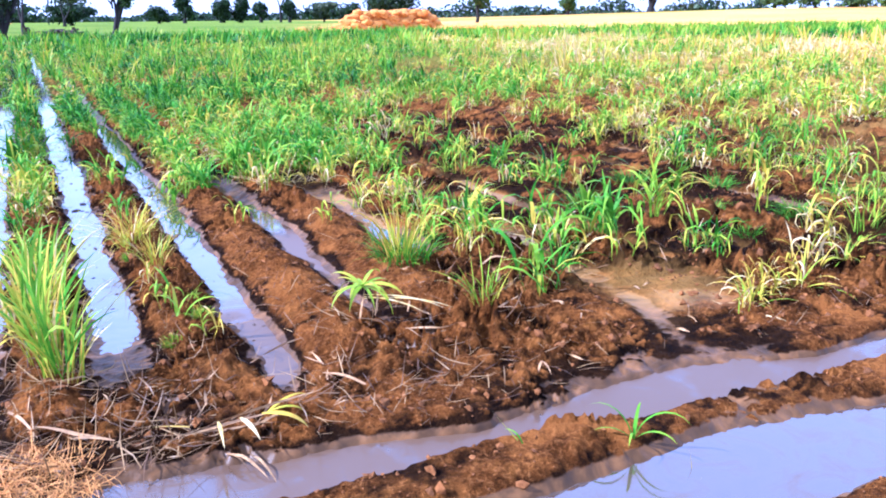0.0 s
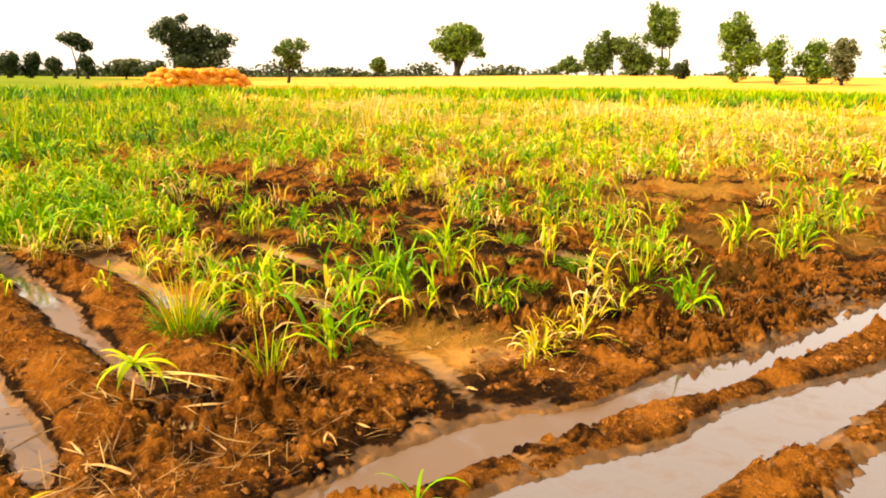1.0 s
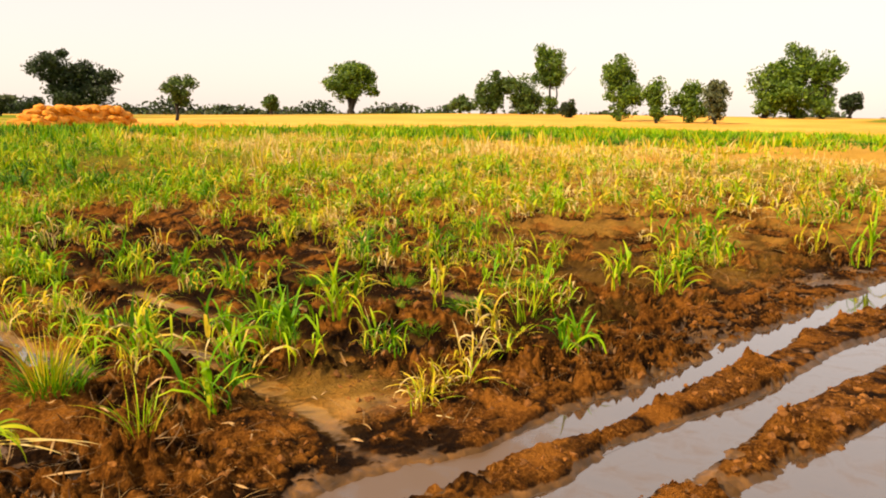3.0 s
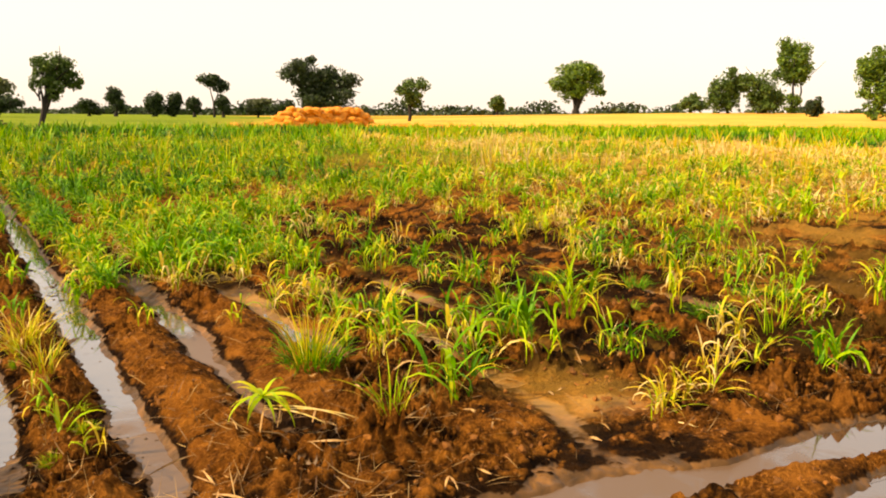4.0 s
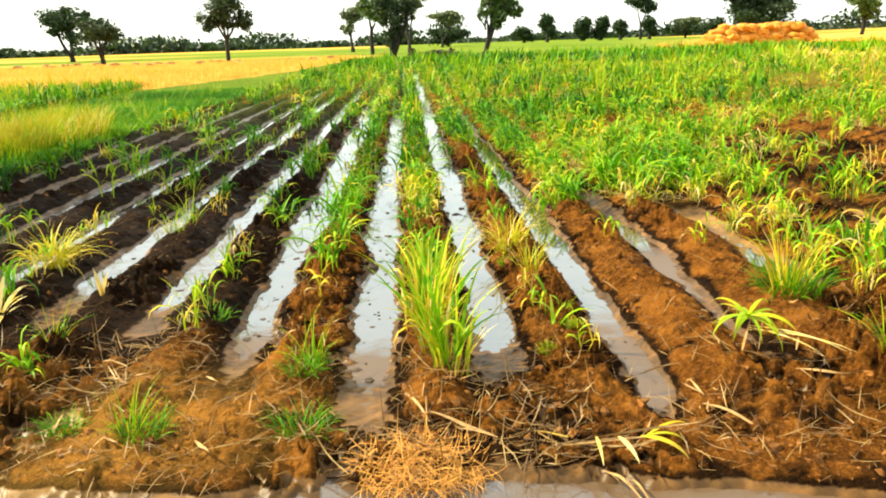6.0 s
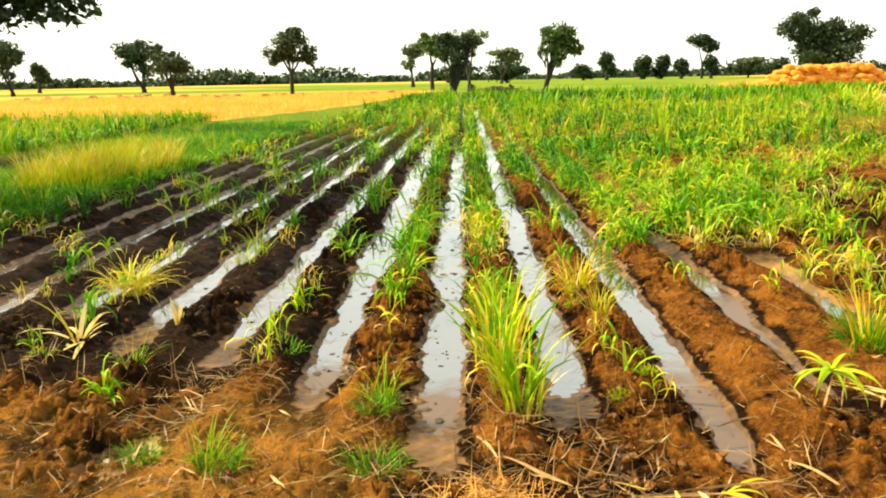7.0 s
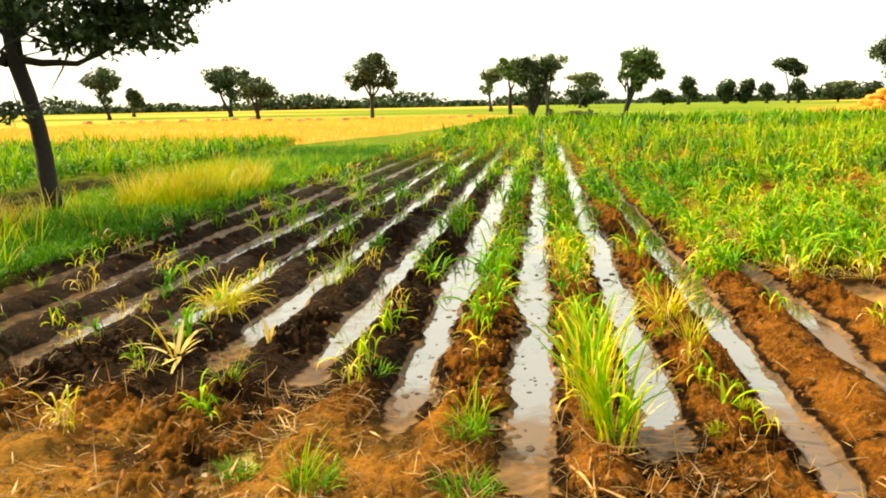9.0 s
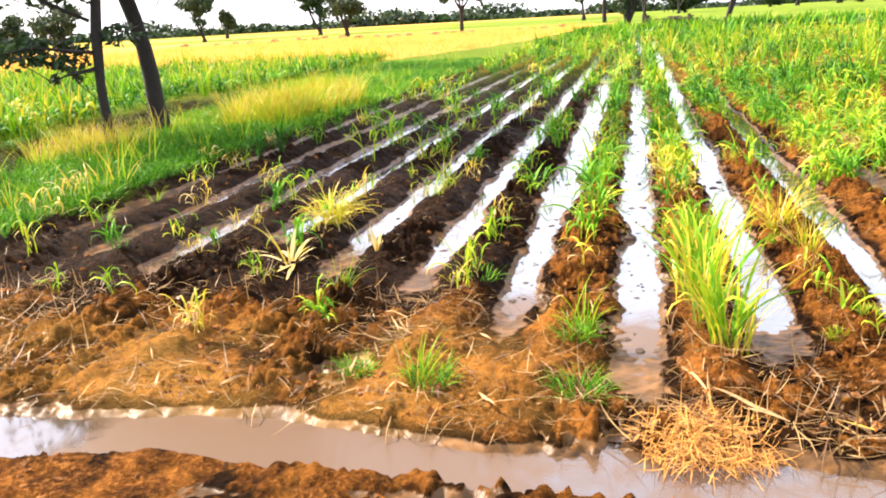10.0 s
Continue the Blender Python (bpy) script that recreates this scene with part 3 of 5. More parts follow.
VARIANTS = {}
for kind, (c, l, le, dr, w, to, sp) in KINDS.items():
    VARIANTS[kind] = [merged(pieces_of(rng, kind, c, l, le, dr, w, to, sp)) for _ in range(5)]
VARIANTS["mixed"] = []
for _ in range(5):
    bits = [q for _, q in culms(rng, 4, 0.15, 3, 0.24, 145, 0.017, 0.36, 0.08, 5)]
    bits += clump(rng, 7, 0.20, 34, 120, 0.009, 0.70, 0.10, segs=5)
    bits += clump(rng, 3, 0.26, 12, 30, 0.008, 0.84, 0.06, segs=4)
    bits += clump(rng, 16, 0.10, 28, 45, 0.005, 0.20, 0.08, segs=3)
    bits += clump(rng, 8, 0.20, 76, 22, 0.007, 0.84, 0.10, segs=4)
    VARIANTS["mixed"].append(joined(bits))
LABELS = {
    "mixed": ("crop_clump", "half-dried crop clump with green shoots and straw stalks", "plant"),
    "young": ("crop_plant", "young green crop plant with arching leaves on a ridge", "plant"),
    "tall": ("crop_plant", "tall yellow-green crop clump standing on a ridge", "plant"),
    "droopy": ("crop_plant", "wilting pale green crop plant with drooping leaves", "plant"),
    "dry": ("dry_plant", "dried straw-coloured crop plant in the mud", "plant"),
    "tuft": ("grass_tuft", "dense dark green fine grass tuft on mud", "grass"),
    "wisp": ("grass_tuft", "thin yellowish wild grass tuft on the soil", "grass"),
    "sprig": ("seedling", "small green crop sprig rooted in wet soil", "plant"),
}


def ground_at(x, y):
    return float(terrain(np.array([x]), np.array([y]))[0])


def fine_plant(kind, x, y, scale=1.0, tone=None, turn=0.0, label="", seed=0, count=None, **change):
    """A plant near the path, each leaf a part of its own."""
    r = np.random.default_rng(seed + 100)
    c, l, le, dr, w, to, sp = KINDS[kind]
    name, text, cat = LABELS[kind]
    root = new(name)
    root.matrix_world = pose(x, y, max(ground_at(x, y), -0.01), 0, 0, turn)
    tagged(root, label or text, cat, "plants of the field")
    if x > 2.4:
        scale, count = 1.28 * scale, int(1.35 * (count or c))
    pieces = pieces_of(r, kind, count or c, change.get("length", l) * scale, change.get("lean", le), change.get("droop", dr), change.get("width", w) * (0.5 + 0.5 * scale), to if tone is None else tone, sp * scale, 6, scale)
    for piece, (v, f, t) in pieces:
        part(piece, np_mesh(piece, v, f, CROP, t), root)
    return root


# plants that stand out near the channels and along the first metres of the ridges
for i, (x, y, sc) in enumerate([(0.39, 3.46, 1.0), (0.33, 3.68, 1.1), (0.30, 3.95, 1.0), (0.35, 4.25, 0.95), (0.33, 4.6, 0.85)]):
    fine_plant("tall", x, y, sc, 0.33 + 0.05 * (i % 3), seed=1 + 70 * i, count=20, lean=14, droop=42, label="tall bright green crop clump beside a flooded furrow")
    fine_plant("wisp", x + 0.03, y - 0.04, 1.35 * sc, 0.66, seed=2 + 70 * i, count=24, lean=13, droop=40, width=0.009, label="yellowing thin stems of a crop clump")
    fine_plant("droopy", x - 0.04, y - 0.02, 0.9 * sc, 0.58, seed=3 + 70 * i, count=6, lean=30)
fine_plant("young", 0.33, 4.95, 0.9, 0.34, seed=62, count=18)
wilted = new("crop_plant")
wilted.matrix_world = pose(1.75, 3.42, ground_at(1.75, 3.42))
tagged(wilted, "pale lime wilted plant folded over with long dry stalks", "plant", "plants of the field")
r = np.random.default_rng(4)
part("stem", np_mesh("stem", *blade(0.4, 0.2, 12, 8, 0.014, 0.62, (0, 0, -0.02), 4)[:2], STALK), wilted)
for i in range(20):
    az = 2 * math.pi * i / 20 + r.normal(0, 0.3)
    v, f, t = blade(az, r.uniform(0.16, 0.28), r.uniform(50, 92), r.uniform(75, 105), r.uniform(0.016, 0.028), r.uniform(0.44, 0.66), (0.03, 0.02, 0.17), 8, r.normal(0, 0.6), 0.1)
    part("leaf", np_mesh("leaf", v, f, CROP, t), wilted)
for az, length, z in ((-0.75, 0.42, 0.13), (-0.6, 0.46, 0.11), (-0.95, 0.34, 0.12)):
    v, f, t = blade(az, length, 84, 26, 0.014, 0.95, (0.03, 0, z), 6, 0.4, 0.05)
    part("stalk", np_mesh("stalk", v, f, CROP, t), wilted, "pale dry stalk")
# an uprooted stalk lying by the channel, its leaves bent down
fallen = new("fallen_plant")
fallen.matrix_world = pose(0.78, 2.66, ground_at(0.78, 2.66) + 0.03, 0, 0, -4)
tagged(fallen, "uprooted pale green stalk with bent dry leaves on the mud", "plant", "dry leaves")
part("stem", np_mesh("stem", *blade(0.0, 0.34, 84, 4, 0.02, 0.8, (0, 0, 0), 6, 0.3)[:2], STALK), fallen)
for az, x, length, lean, droop, width, tone in ((0.05, 0.30, 0.2, 74, 105, 0.014, 0.7), (-0.5, 0.28, 0.2, 80, 70, 0.024, 0.84), (-1.3, 0.20, 0.17, 82, 40, 0.020, 0.97), (-1.6, 0.12, 0.2, 80, 30, 0.014, 0.9), (0.5, 0.3, 0.22, 70, 60, 0.014, 0.74), (2.9, 0.02, 0.16, 80, 20, 0.012, 0.9)):
    v, f, t = blade(az, length, lean, droop, width, tone, (x, 0, 0.03), 8, 0.5, 0.1)
    part("leaf", np_mesh("leaf", v, f, CROP, t), fallen)
fine_plant("tuft", 2.33, 4.17, 1.7, 0.2, seed=5, count=200, label="dense dark green grass tuft with upright straw stems")
fine_plant("wisp", 2.33, 4.2, 1.55, 0.68, seed=6, count=44, lean=12, droop=34, width=0.009, label="upright dry straw stems in a grass tuft")
fine_plant("wisp", 2.32, 3.17, 0.95, 0.5, seed=7, count=30, label="thin sprawling wild grass tuft on the soil")
fine_plant("young", 2.97, 4.52, 0.95, 0.3, seed=8)
fine_plant("droopy", 3.08, 4.6, 0.85, 0.55, seed=9)
fine_plant("young", 3.67, 4.03, 1.3, 0.2, seed=10, count=30, label="dense fresh green crop plant with long arching leaves")
fine_plant("young", 4.46, 4.36, 1.25, 0.4, seed=11, count=26)
for i, (x, y, sc) in enumerate([(3.25, 4.75, 0.8), (3.95, 4.4, 0.9), (4.25, 4.95, 1.0), (5.0, 5.3, 1.0), (3.45, 5.45, 0.9), (5.2, 4.5, 0.8), (4.75, 3.75, 0.7)]):
    fine_plant("tuft", x, y, sc, 0.16, seed=400 + i, count=70, label="low dark green fine grass patch between crop clumps")
fine_plant("sprig", 3.14, 3.73, 1.1, 0.28, seed=12)
fine_plant("dry", 3.6, 2.7, 0.6, 0.66, seed=13, label="wilted yellow plant at the edge of a channel bank")
fine_plant("dry", 4.25, 2.88, 0.9, 0.75, seed=14)
for i, (x, y, t) in enumerate([(3.74, 2.76, 0.6), (3.86, 2.85, 0.7), (3.98, 2.9, 0.8), (4.12, 2.8, 0.62), (4.28, 2.9, 0.74), (4.45, 2.96, 0.82), (4.62, 2.9, 0.58), (4.8, 3.3, 0.8), (5.3, 3.3, 0.56)]):
    fine_plant("wisp", x, y, 0.62, t, seed=300 + i, count=22, lean=62, droop=75, width=0.012, label="wilted yellow crop leaves collapsed on the channel bank")
fine_plant("droopy", 3.92, 2.82, 0.6, 0.72, seed=15, count=9)
arch = new("seedling")
arch.matrix_world = pose(2.24, 1.93, max(ground_at(2.24, 1.93), -0.01))
tagged(arch, "small arching green crop sprig rooted on the channel bund", "plant", "plants of the field")
for az, length, lean, droop in ((-0.8, 0.34, 14, 135), (-1.2, 0.24, 38, 95), (2.2, 0.32, 16, 130), (2.7, 0.22, 45, 85), (0.7, 0.24, 14, 120), (-2.4, 0.2, 30, 110)):
    v, f, t = blade(az, 0.82 * length, lean, droop, 0.014, 0.3, (0, 0, -0.01), 8, 0.3)
    part("leaf", np_mesh("leaf", v, f, CROP, t), arch)
fine_plant("wisp", 0.91, 5.41, 1.25, 0.68, seed=17, count=75, width=0.008, lean=26, droop=60, label="dry golden grass clump on the ridge between two furrows")
fine_plant("wisp", 0.97, 4.75, 1.0, 0.58, seed=18)
for i, (x, y, kind, sc, tone) in enumerate([(1.02, 3.45, "droopy", 0.5, 0.5), (0.9, 3.6, "tuft", 0.5, 0.4), (1.05, 3.8, "tuft", 0.45, 0.45), (0.93, 4.05, "droopy", 0.6, 0.45), (1.04, 4.2, "tuft", 0.55, 0.42), (0.92, 4.4, "dry", 0.55, 0.7), (1.0, 4.95, "wisp", 0.9, 0.7), (0.88, 5.15, "tuft", 0.5, 0.35), (1.0, 5.75, "wisp", 1.1, 0.66), (0.95, 6.3, "young", 0.8, 0.3)]):
    fine_plant(kind, x, y, sc, tone, seed=600 + i, label="small olive weeds and wilted shoots on a muddy ridge")
fine_plant("sprig", 0.95, 3.75, 1.5, 0.45, seed=19, lean=25)
fine_plant("tuft", -0.25, 3.42, 0.85, 0.16, seed=20)
fine_plant("wisp", -0.24, 3.5, 0.9, 0.5, seed=21)
fine_plant("tuft", -0.2, 2.92, 1.0, 0.1, seed=22, count=130)
fine_plant("tuft", -0.82, 2.93, 0.9, 0.14, seed=23, count=120)
fine_plant("wisp", -0.88, 2.96, 0.75, 0.5, seed=24)
fine_plant("tuft", -1.2, 3.08, 0.75, 0.2, seed=25)
fine_plant("young", -1.6, 3.6, 0.6, 0.24, seed=26, count=14)
fine_plant("wisp", -2.2, 5.45, 1.15, 0.72, seed=27, count=130, lean=30, droop=85, width=0.009, label="dense orange-gold dried clump on the dark ridge")
fine_plant("tall", -2.1, 4.45, 0.62, 0.98, seed=28, count=16, width=0.03, lean=58, droop=50, label="bleached dry plant with splayed leaves and cut stub")
fine_plant("sprig", -1.63, 4.75, 0.75, 1.0, seed=29, lean=12, droop=20, width=0.03, label="pale cut stub with short dry leaves")
fine_plant("wisp", -1.62, 6.75, 1.0, 0.45, seed=30, count=30)
fine_plant("young", -0.9, 4.95, 0.75, 0.35, seed=31)
fine_plant("tuft", -0.84, 4.2, 0.95, 0.2, seed=32, count=45)
fine_plant("young", -0.3, 5.15, 1.0, 0.28, seed=33, count=22)
fine_plant("young", -0.3, 5.6, 1.15, 0.22, seed=34, count=26)
fine_plant("young", -0.3, 6.2, 1.2, 0.2, seed=35, count=26)
fine_plant("young", -0.3, 6.9, 1.2, 0.24, seed=36, count=24)
fine_plant("droopy", -0.3, 4.5, 0.7, 0.82, seed=37)
fine_plant("droopy", 1.67, 5.6, 0.75, 0.45, seed=38)
fine_plant("droopy", 2.24, 5.3, 0.85, 0.42, seed=39)
fine_plant("young", 2.48, 7.7, 1.3, 0.24, seed=40, count=24)
fine_plant("dry", 5.07, 3.45, 1.0, 0.66, seed=41, count=20)
fine_plant("young", 5.05, 2.68, 0.9, 0.2, seed=42, count=24)
fine_plant("tuft", 5.5, 3.95, 1.0, 0.14, seed=43)
fine_plant("tuft", 6.39, 4.12, 1.2, 0.12, seed=44)
fine_plant("droopy", 5.9, 4.66, 1.15, 0.66, seed=45)
fine_plant("droopy", 6.8, 3.34, 1.2, 0.52, seed=46, lean=12)
fine_plant("young", 7.1, 3.0, 1.1, 0.45, seed=47)
fine_plant("tuft", 5.8, 5.1, 1.0, 0.15, seed=48)
fine_plant("young", 4.47, 6.7, 1.0, 0.2, seed=49)
fine_plant("young", 4.5, 5.8, 1.0, 0.26, seed=50)
fine_plant("dry", 10.5, 3.05, 1.6, 0.7, seed=51)
fine_plant("young", 10.1, 2.35, 1.4, 0.35, seed=52)
fine_plant("dry", 13.4, 4.0, 1.8, 0.8, seed=53, count=40)
fine_plant("tuft", 3.1, 7.8, 1.2, 0.14, seed=54)
fine_plant("sprig", 1.86, 2.06, 0.8, 0.5, seed=55, count=2)
for i, (x, y, sc) in enumerate([(-5.0, 6.15, 1.1), (-4.85, 5.6, 1.2), (-5.3, 6.6, 1.0), (-4.7, 8.2, 0.9), (-3.85, 6.4, 0.9), (-4.6, 9.6, 0.8)]):
    fine_plant("dry", x, y, sc, 0.9, seed=640 + i, label="bleached dry crop plant collapsed beside the grassy bank")
fine_plant("young", -2.95, 9.7, 1.4, 0.3, seed=56, count=22)


def density(x, y):
    """Plants per running metre of ridge, 0 to 1."""
    d = np.hypot(x, y)
    az = np.degrees(np.arctan2(x, np.maximum(y, 0.1)))
    start = np.interp(az, [-10, 6, 18, 32, 48, 70], [5.6, 6.2, 6.8, 9.5, 15, 20])
    patchy = smooth(-0.14, 0.14, fbm(x, y, 0.7, 3, 83))
    right = (0.25 + 0.75 * smooth(1.1, 1.6, np.where(y < 9, x, 2.0))) * smooth(-0.8, 2.2, d - start + 1.5 * fbm(x, y, 0.5, 2, 81)) * smooth(0.6, 1.2, x) * (0.12 + 0.88 * patchy) * (1 - 0.66 * smooth(14, 30, az) * smooth(46, 22, d))
    right = np.maximum(right, (0.06 + 0.20 * patchy) * smooth(2.6, 3.2, y) * smooth(2.2, 2.8, x))
    middle = 0.4 * np.exp(-((x - 0.33) / 0.2) ** 2) * smooth(4.6, 5.2, y) + 0.3 * np.exp(-((x + 0.3) / 0.2) ** 2) * smooth(6.8, 7.4, y)
    left = smooth(-0.5, -0.8, x) * (0.065 + 0.40 * smooth(17, 34, y))
    return np.clip(right + middle + left, 0, 1) * smooth(-4.7, -4.4, x)


def scatter(count, x0, x1, y0, y1, power=1.0):
    """Places on ridges."""
    y = y0 + (y1 - y0) * rng.uniform(size=count) ** power
    x = rng.uniform(x0, x1, count)
    x = FIRST + PITCH * (np.floor((x - FIRST) / PITCH) + 0.5) + rng.normal(0, 0.07, count)
    keep = rng.uniform(size=count) < density(x, y)
    return x[keep], y[keep]


def tone_at(x, y):
    """0 fresh to 1 dry, in broad patches."""
    d = np.hypot(x, y)
    base = -0.09 + 0.13 * smooth(12, 34, np.degrees(np.arctan2(x, np.maximum(y, 0.1)))) * smooth(44, 26, d) + 0.03 * smooth(9, 20, d) * smooth(34, 22, np.degrees(np.arctan2(x, np.maximum(y, 0.1)))) - 0.08 * smooth(25, 45, d) + 0.35 * fbm(x, y, 0.25, 3, 91) + 0.16 * smooth(2.0, 7.0, x - 0.5 * (y - 5)) + 0.05 * smooth(14, 6, y)
    return base + 0.42 * smooth(13, 22, x) * smooth(60, 40, d) * smooth(0.0, 0.18, fbm(x * 0.6, y, 0.09, 3, 67))


def stuff(name, label, cat, xs, ys, kinds, weights, size, extra=0.0, vs=None, mat=None, seat=0.0):
    """Many plants as one mesh."""
    if not len(xs):
        return None
    vs = vs or VARIANTS
    zs = terrain(xs, ys)
    pick = rng.choice(len(kinds), size=len(xs), p=np.array(weights) / sum(weights))
    var = rng.integers(0, len(vs[kinds[0]]), len(xs))
    V, F, T, base = [], [], [], 0
    tones = tone_at(xs, ys) + extra + rng.normal(0, 0.06, len(xs))
    for ki, kind in enumerate(kinds):
        for vi in range(len(vs[kinds[0]])):
            sel = np.flatnonzero((pick == ki) & (var == vi))
            if not len(sel):
                continue
            v, f, t = vs[kind][vi % len(vs[kind])]
            a = rng.uniform(0, 2 * np.pi, len(sel))
            s = size * rng.uniform(0.65, 1.3, len(sel))
            ca, sa = np.cos(a) * s, np.sin(a) * s
            px = ca[:, None] * v[None, :, 0] - sa[:, None] * v[None, :, 1] + xs[sel][:, None]
            py = sa[:, None] * v[None, :, 0] + ca[:, None] * v[None, :, 1] + ys[sel][:, None]
            pz = s[:, None] * v[None, :, 2] + zs[sel][:, None] + seat
            V.append(np.stack([px, py, pz], -1).reshape(-1, 3))
            F.append((f[None] + (base + len(v) * np.arange(len(sel)))[:, None, None]).reshape(-1, 4))
            T.append(np.clip(t[None] + tones[sel][:, None], 0, 1).ravel())
            base += len(v) * len(sel)
    ob = new(name, np_mesh(name, np.concatenate(V), np.concatenate(F), mat or CROP, np.concatenate(T)))
    return tagged(ob, label, cat, kind="stuff")


# single plants in the near part of the field
meshes = {k: [np_mesh(LABELS[k][0], *v[:2], CROP, v[2]) for v in VARIANTS[k]] for k in VARIANTS}
px, py = scatter(1900, -4.4, 9.0, 3.3, 8.0)
placed = 0
for x, y in zip(px, py):
    if placed >= 420:
        break
    tone = float(tone_at(np.array([x]), np.array([y]))[0]) + rng.normal(0, 0.12)
    odds = [0.25, 0.42, 0.2, 0.1, 0.03] if tone > 0.08 else [0.58, 0.22, 0.06, 0.09, 0.05]
    if x < -0.6:
        odds = [0.14, 0.44, 0.30, 0.06, 0.06]
    if x > 2.3:
        odds = [0.12, 0.20, 0.16, 0.06, 0.46]
    kind = rng.choice(["young", "droopy", "dry", "wisp", "mixed"], p=odds)
    ob = new(LABELS[kind][0], meshes[kind][rng.integers(5)])
    ob.matrix_world = pose(x, y, ground_at(x, y), 0, 0, rng.uniform(0, 360)) @ Matrix.Scale(rng.uniform(0.75, 1.35) if x > 0.6 else rng.uniform(0.55, 0.9), 4)
    tagged(ob, LABELS[kind][1], LABELS[kind][2], "plants of the field")
    placed += 1

# leaner copies of the kinds for the distance
MIDDLE = {k: [merged(pieces_of(rng, k, 9, l * 1.15, le, dr, w * 1.6, to, sp * 1.5, 3, 1.15)) for _ in range(5)] for k, (c, l, le, dr, w, to, sp) in KINDS.items()}
FAR = {k: [joined(clump(rng, 7, l * 1.2, le * 1.3, dr * 0.7, w * 5, to, 0.35, segs=2)) for _ in range(5)] for k, (c, l, le, dr, w, to, sp) in KINDS.items()}
px, py = scatter(4200, -4.4, 14.0, 7.0, 17.0)
lush = rng.uniform(size=(2, 230))
lx = FIRST + PITCH * (np.floor((1.35 + 2.4 * lush[0]) / PITCH) + 0.5) + rng.normal(0, 0.08, 230)
ly = 6.3 + 4.5 * lush[1] + 0.25 * lx
px, py = np.concatenate([px, lx]), np.concatenate([py, ly])
stuff("crop_rows", "dense rows of young green crop with arching leaves", "crop", px, py, ["young", "droopy", "dry", "mixed"], [0.55, 0.2, 0.04, 0.21], 1.0)
px, py = scatter(11000, -4.4, 32.0, 14.0, 40.0, 1.2)
stuff("crop_rows", "farther green crop rows blending into one stand", "crop", px, py, ["young", "tall", "droopy", "dry"], [0.55, 0.1, 0.28, 0.07], 1.05, vs=MIDDLE)
px, py = scatter(6000, 9.0, 30.0, 3.4, 16.0)
stuff("crop_rows", "thin yellowing crop rows on drier ground", "crop", px, py, ["young", "droopy", "dry"], [0.4, 0.4, 0.2], 1.0, vs=MIDDLE)
px, py = scatter(15000, -4.4, 105.0, 12.0, 74.0, 0.8)
keep = (py > 36) | (px > 30)
stuff("crop_rows", "far green crop stand at the end of the field", "crop", px[keep], py[keep], ["young", "tall"], [0.7, 0.3], 1.05, -0.14, vs=FAR)

# grass on the bank, dry grass, the green strip beyond, stubble
n = 5200
gx, gy = -4.75 - 4.2 * rng.uniform(size=n) ** 1.2, 4.0 + 24 * rng.uniform(size=n) ** 1.3
keep = rng.uniform(size=n) > 1.1 * tilled(gx, gy)
GRASS = {"tuft": [joined(clump(rng, 30, 0.15, 30, 45, 0.009, 0.12, 0.13, segs=3)) for _ in range(5)], "wisp": [joined(clump(rng, 16, 0.45, 16, 35, 0.009, 0.6, 0.12, segs=4)) for _ in range(5)]}
stuff("bank_grass", "lush green grass on the field bank under a tree", "grass", gx[keep], gy[keep], ["tuft", "wisp"], [0.985, 0.015], 1.0, 0.06, vs=GRASS)
n = 520
gx, gy = -5.65 + 0.45 * rng.normal(size=n), 10.6 + 4.6 * rng.uniform(size=n)
keep = (gx < -4.9) & (np.hypot((gx + 5.65) / 0.7, (gy - 12.8) / 2.0) < rng.uniform(0.5, 1.2, n))
stuff("dry_grass", "tall golden dry grass on the field bank", "grass", gx[keep], gy[keep], ["wisp"], [1], 1.1, -0.01, vs=GRASS)
n = 170
gx, gy = -6.95 + 0.25 * rng.normal(size=n), 9.0 + 0.45 * rng.normal(size=n)
keep = (gx < -5.4) & (gy > 6.5)
stuff("dry_grass", "yellowish dry grass round a slim trunk", "grass", gx[keep], gy[keep], ["wisp", "tuft"], [0.4, 0.6], 0.8, 0.18, vs=GRASS)
n = 5200
gx, gy = -9.2 - 24 * rng.uniform(size=n) ** 1.3, 8 + 22 * rng.uniform(size=n)
keep = tilled(gx, gy) < 0.2
stuff("green_strip", "bright green fodder strip beside the stubble field", "crop", gx[keep], gy[keep], ["young", "tall"], [0.8, 0.2], 1.1, -0.02, vs=MIDDLE)
n = 9000
gx, gy = -4.8 - 40 * rng.uniform(size=n) ** 1.2, 24 + 66 * rng.uniform(size=n) ** 1.3
zone = zones(gx, gy, np.zeros(n))[:, 1]
keep = zone > 0.5
SHORT = {"dry": [joined(clump(rng, 10, 0.30, 14, 25, 0.03, 0.78, 0.3, segs=2)) for _ in range(5)]}
stuff("stubble", "golden ripe stubble standing in the next field", "stubble", gx[keep], gy[keep], ["dry"], [1], 1.0, -0.2, vs=SHORT, mat=STUBBLE)

# clods and dry litter
n = 30000
cx, cy = rng.uniform(-4.3, 8.5, n), 0.9 + 9 * rng.uniform(size=n) ** 1.6
cz = terrain(cx, cy)
keep = (cz > 0.02) & (rng.uniform(size=n) < np.where((cx < -0.7) & (cy > 3.5), 0.25, 1.0)) & (rng.uniform(size=n) < 0.15 + 0.85 * (fbm(cx, cy, 1.4, 3, 99) > 0.0))
cx, cy, cz = cx[keep], cy[keep], cz[keep]
bm = bmesh.new()
bmesh.ops.create_icosphere(bm, subdivisions=1, radius=1.0)
ico_v = np.array([v.co[:] for v in bm.verts])
ico_f = np.array([[v.index for v in f.verts] for f in bm.faces])
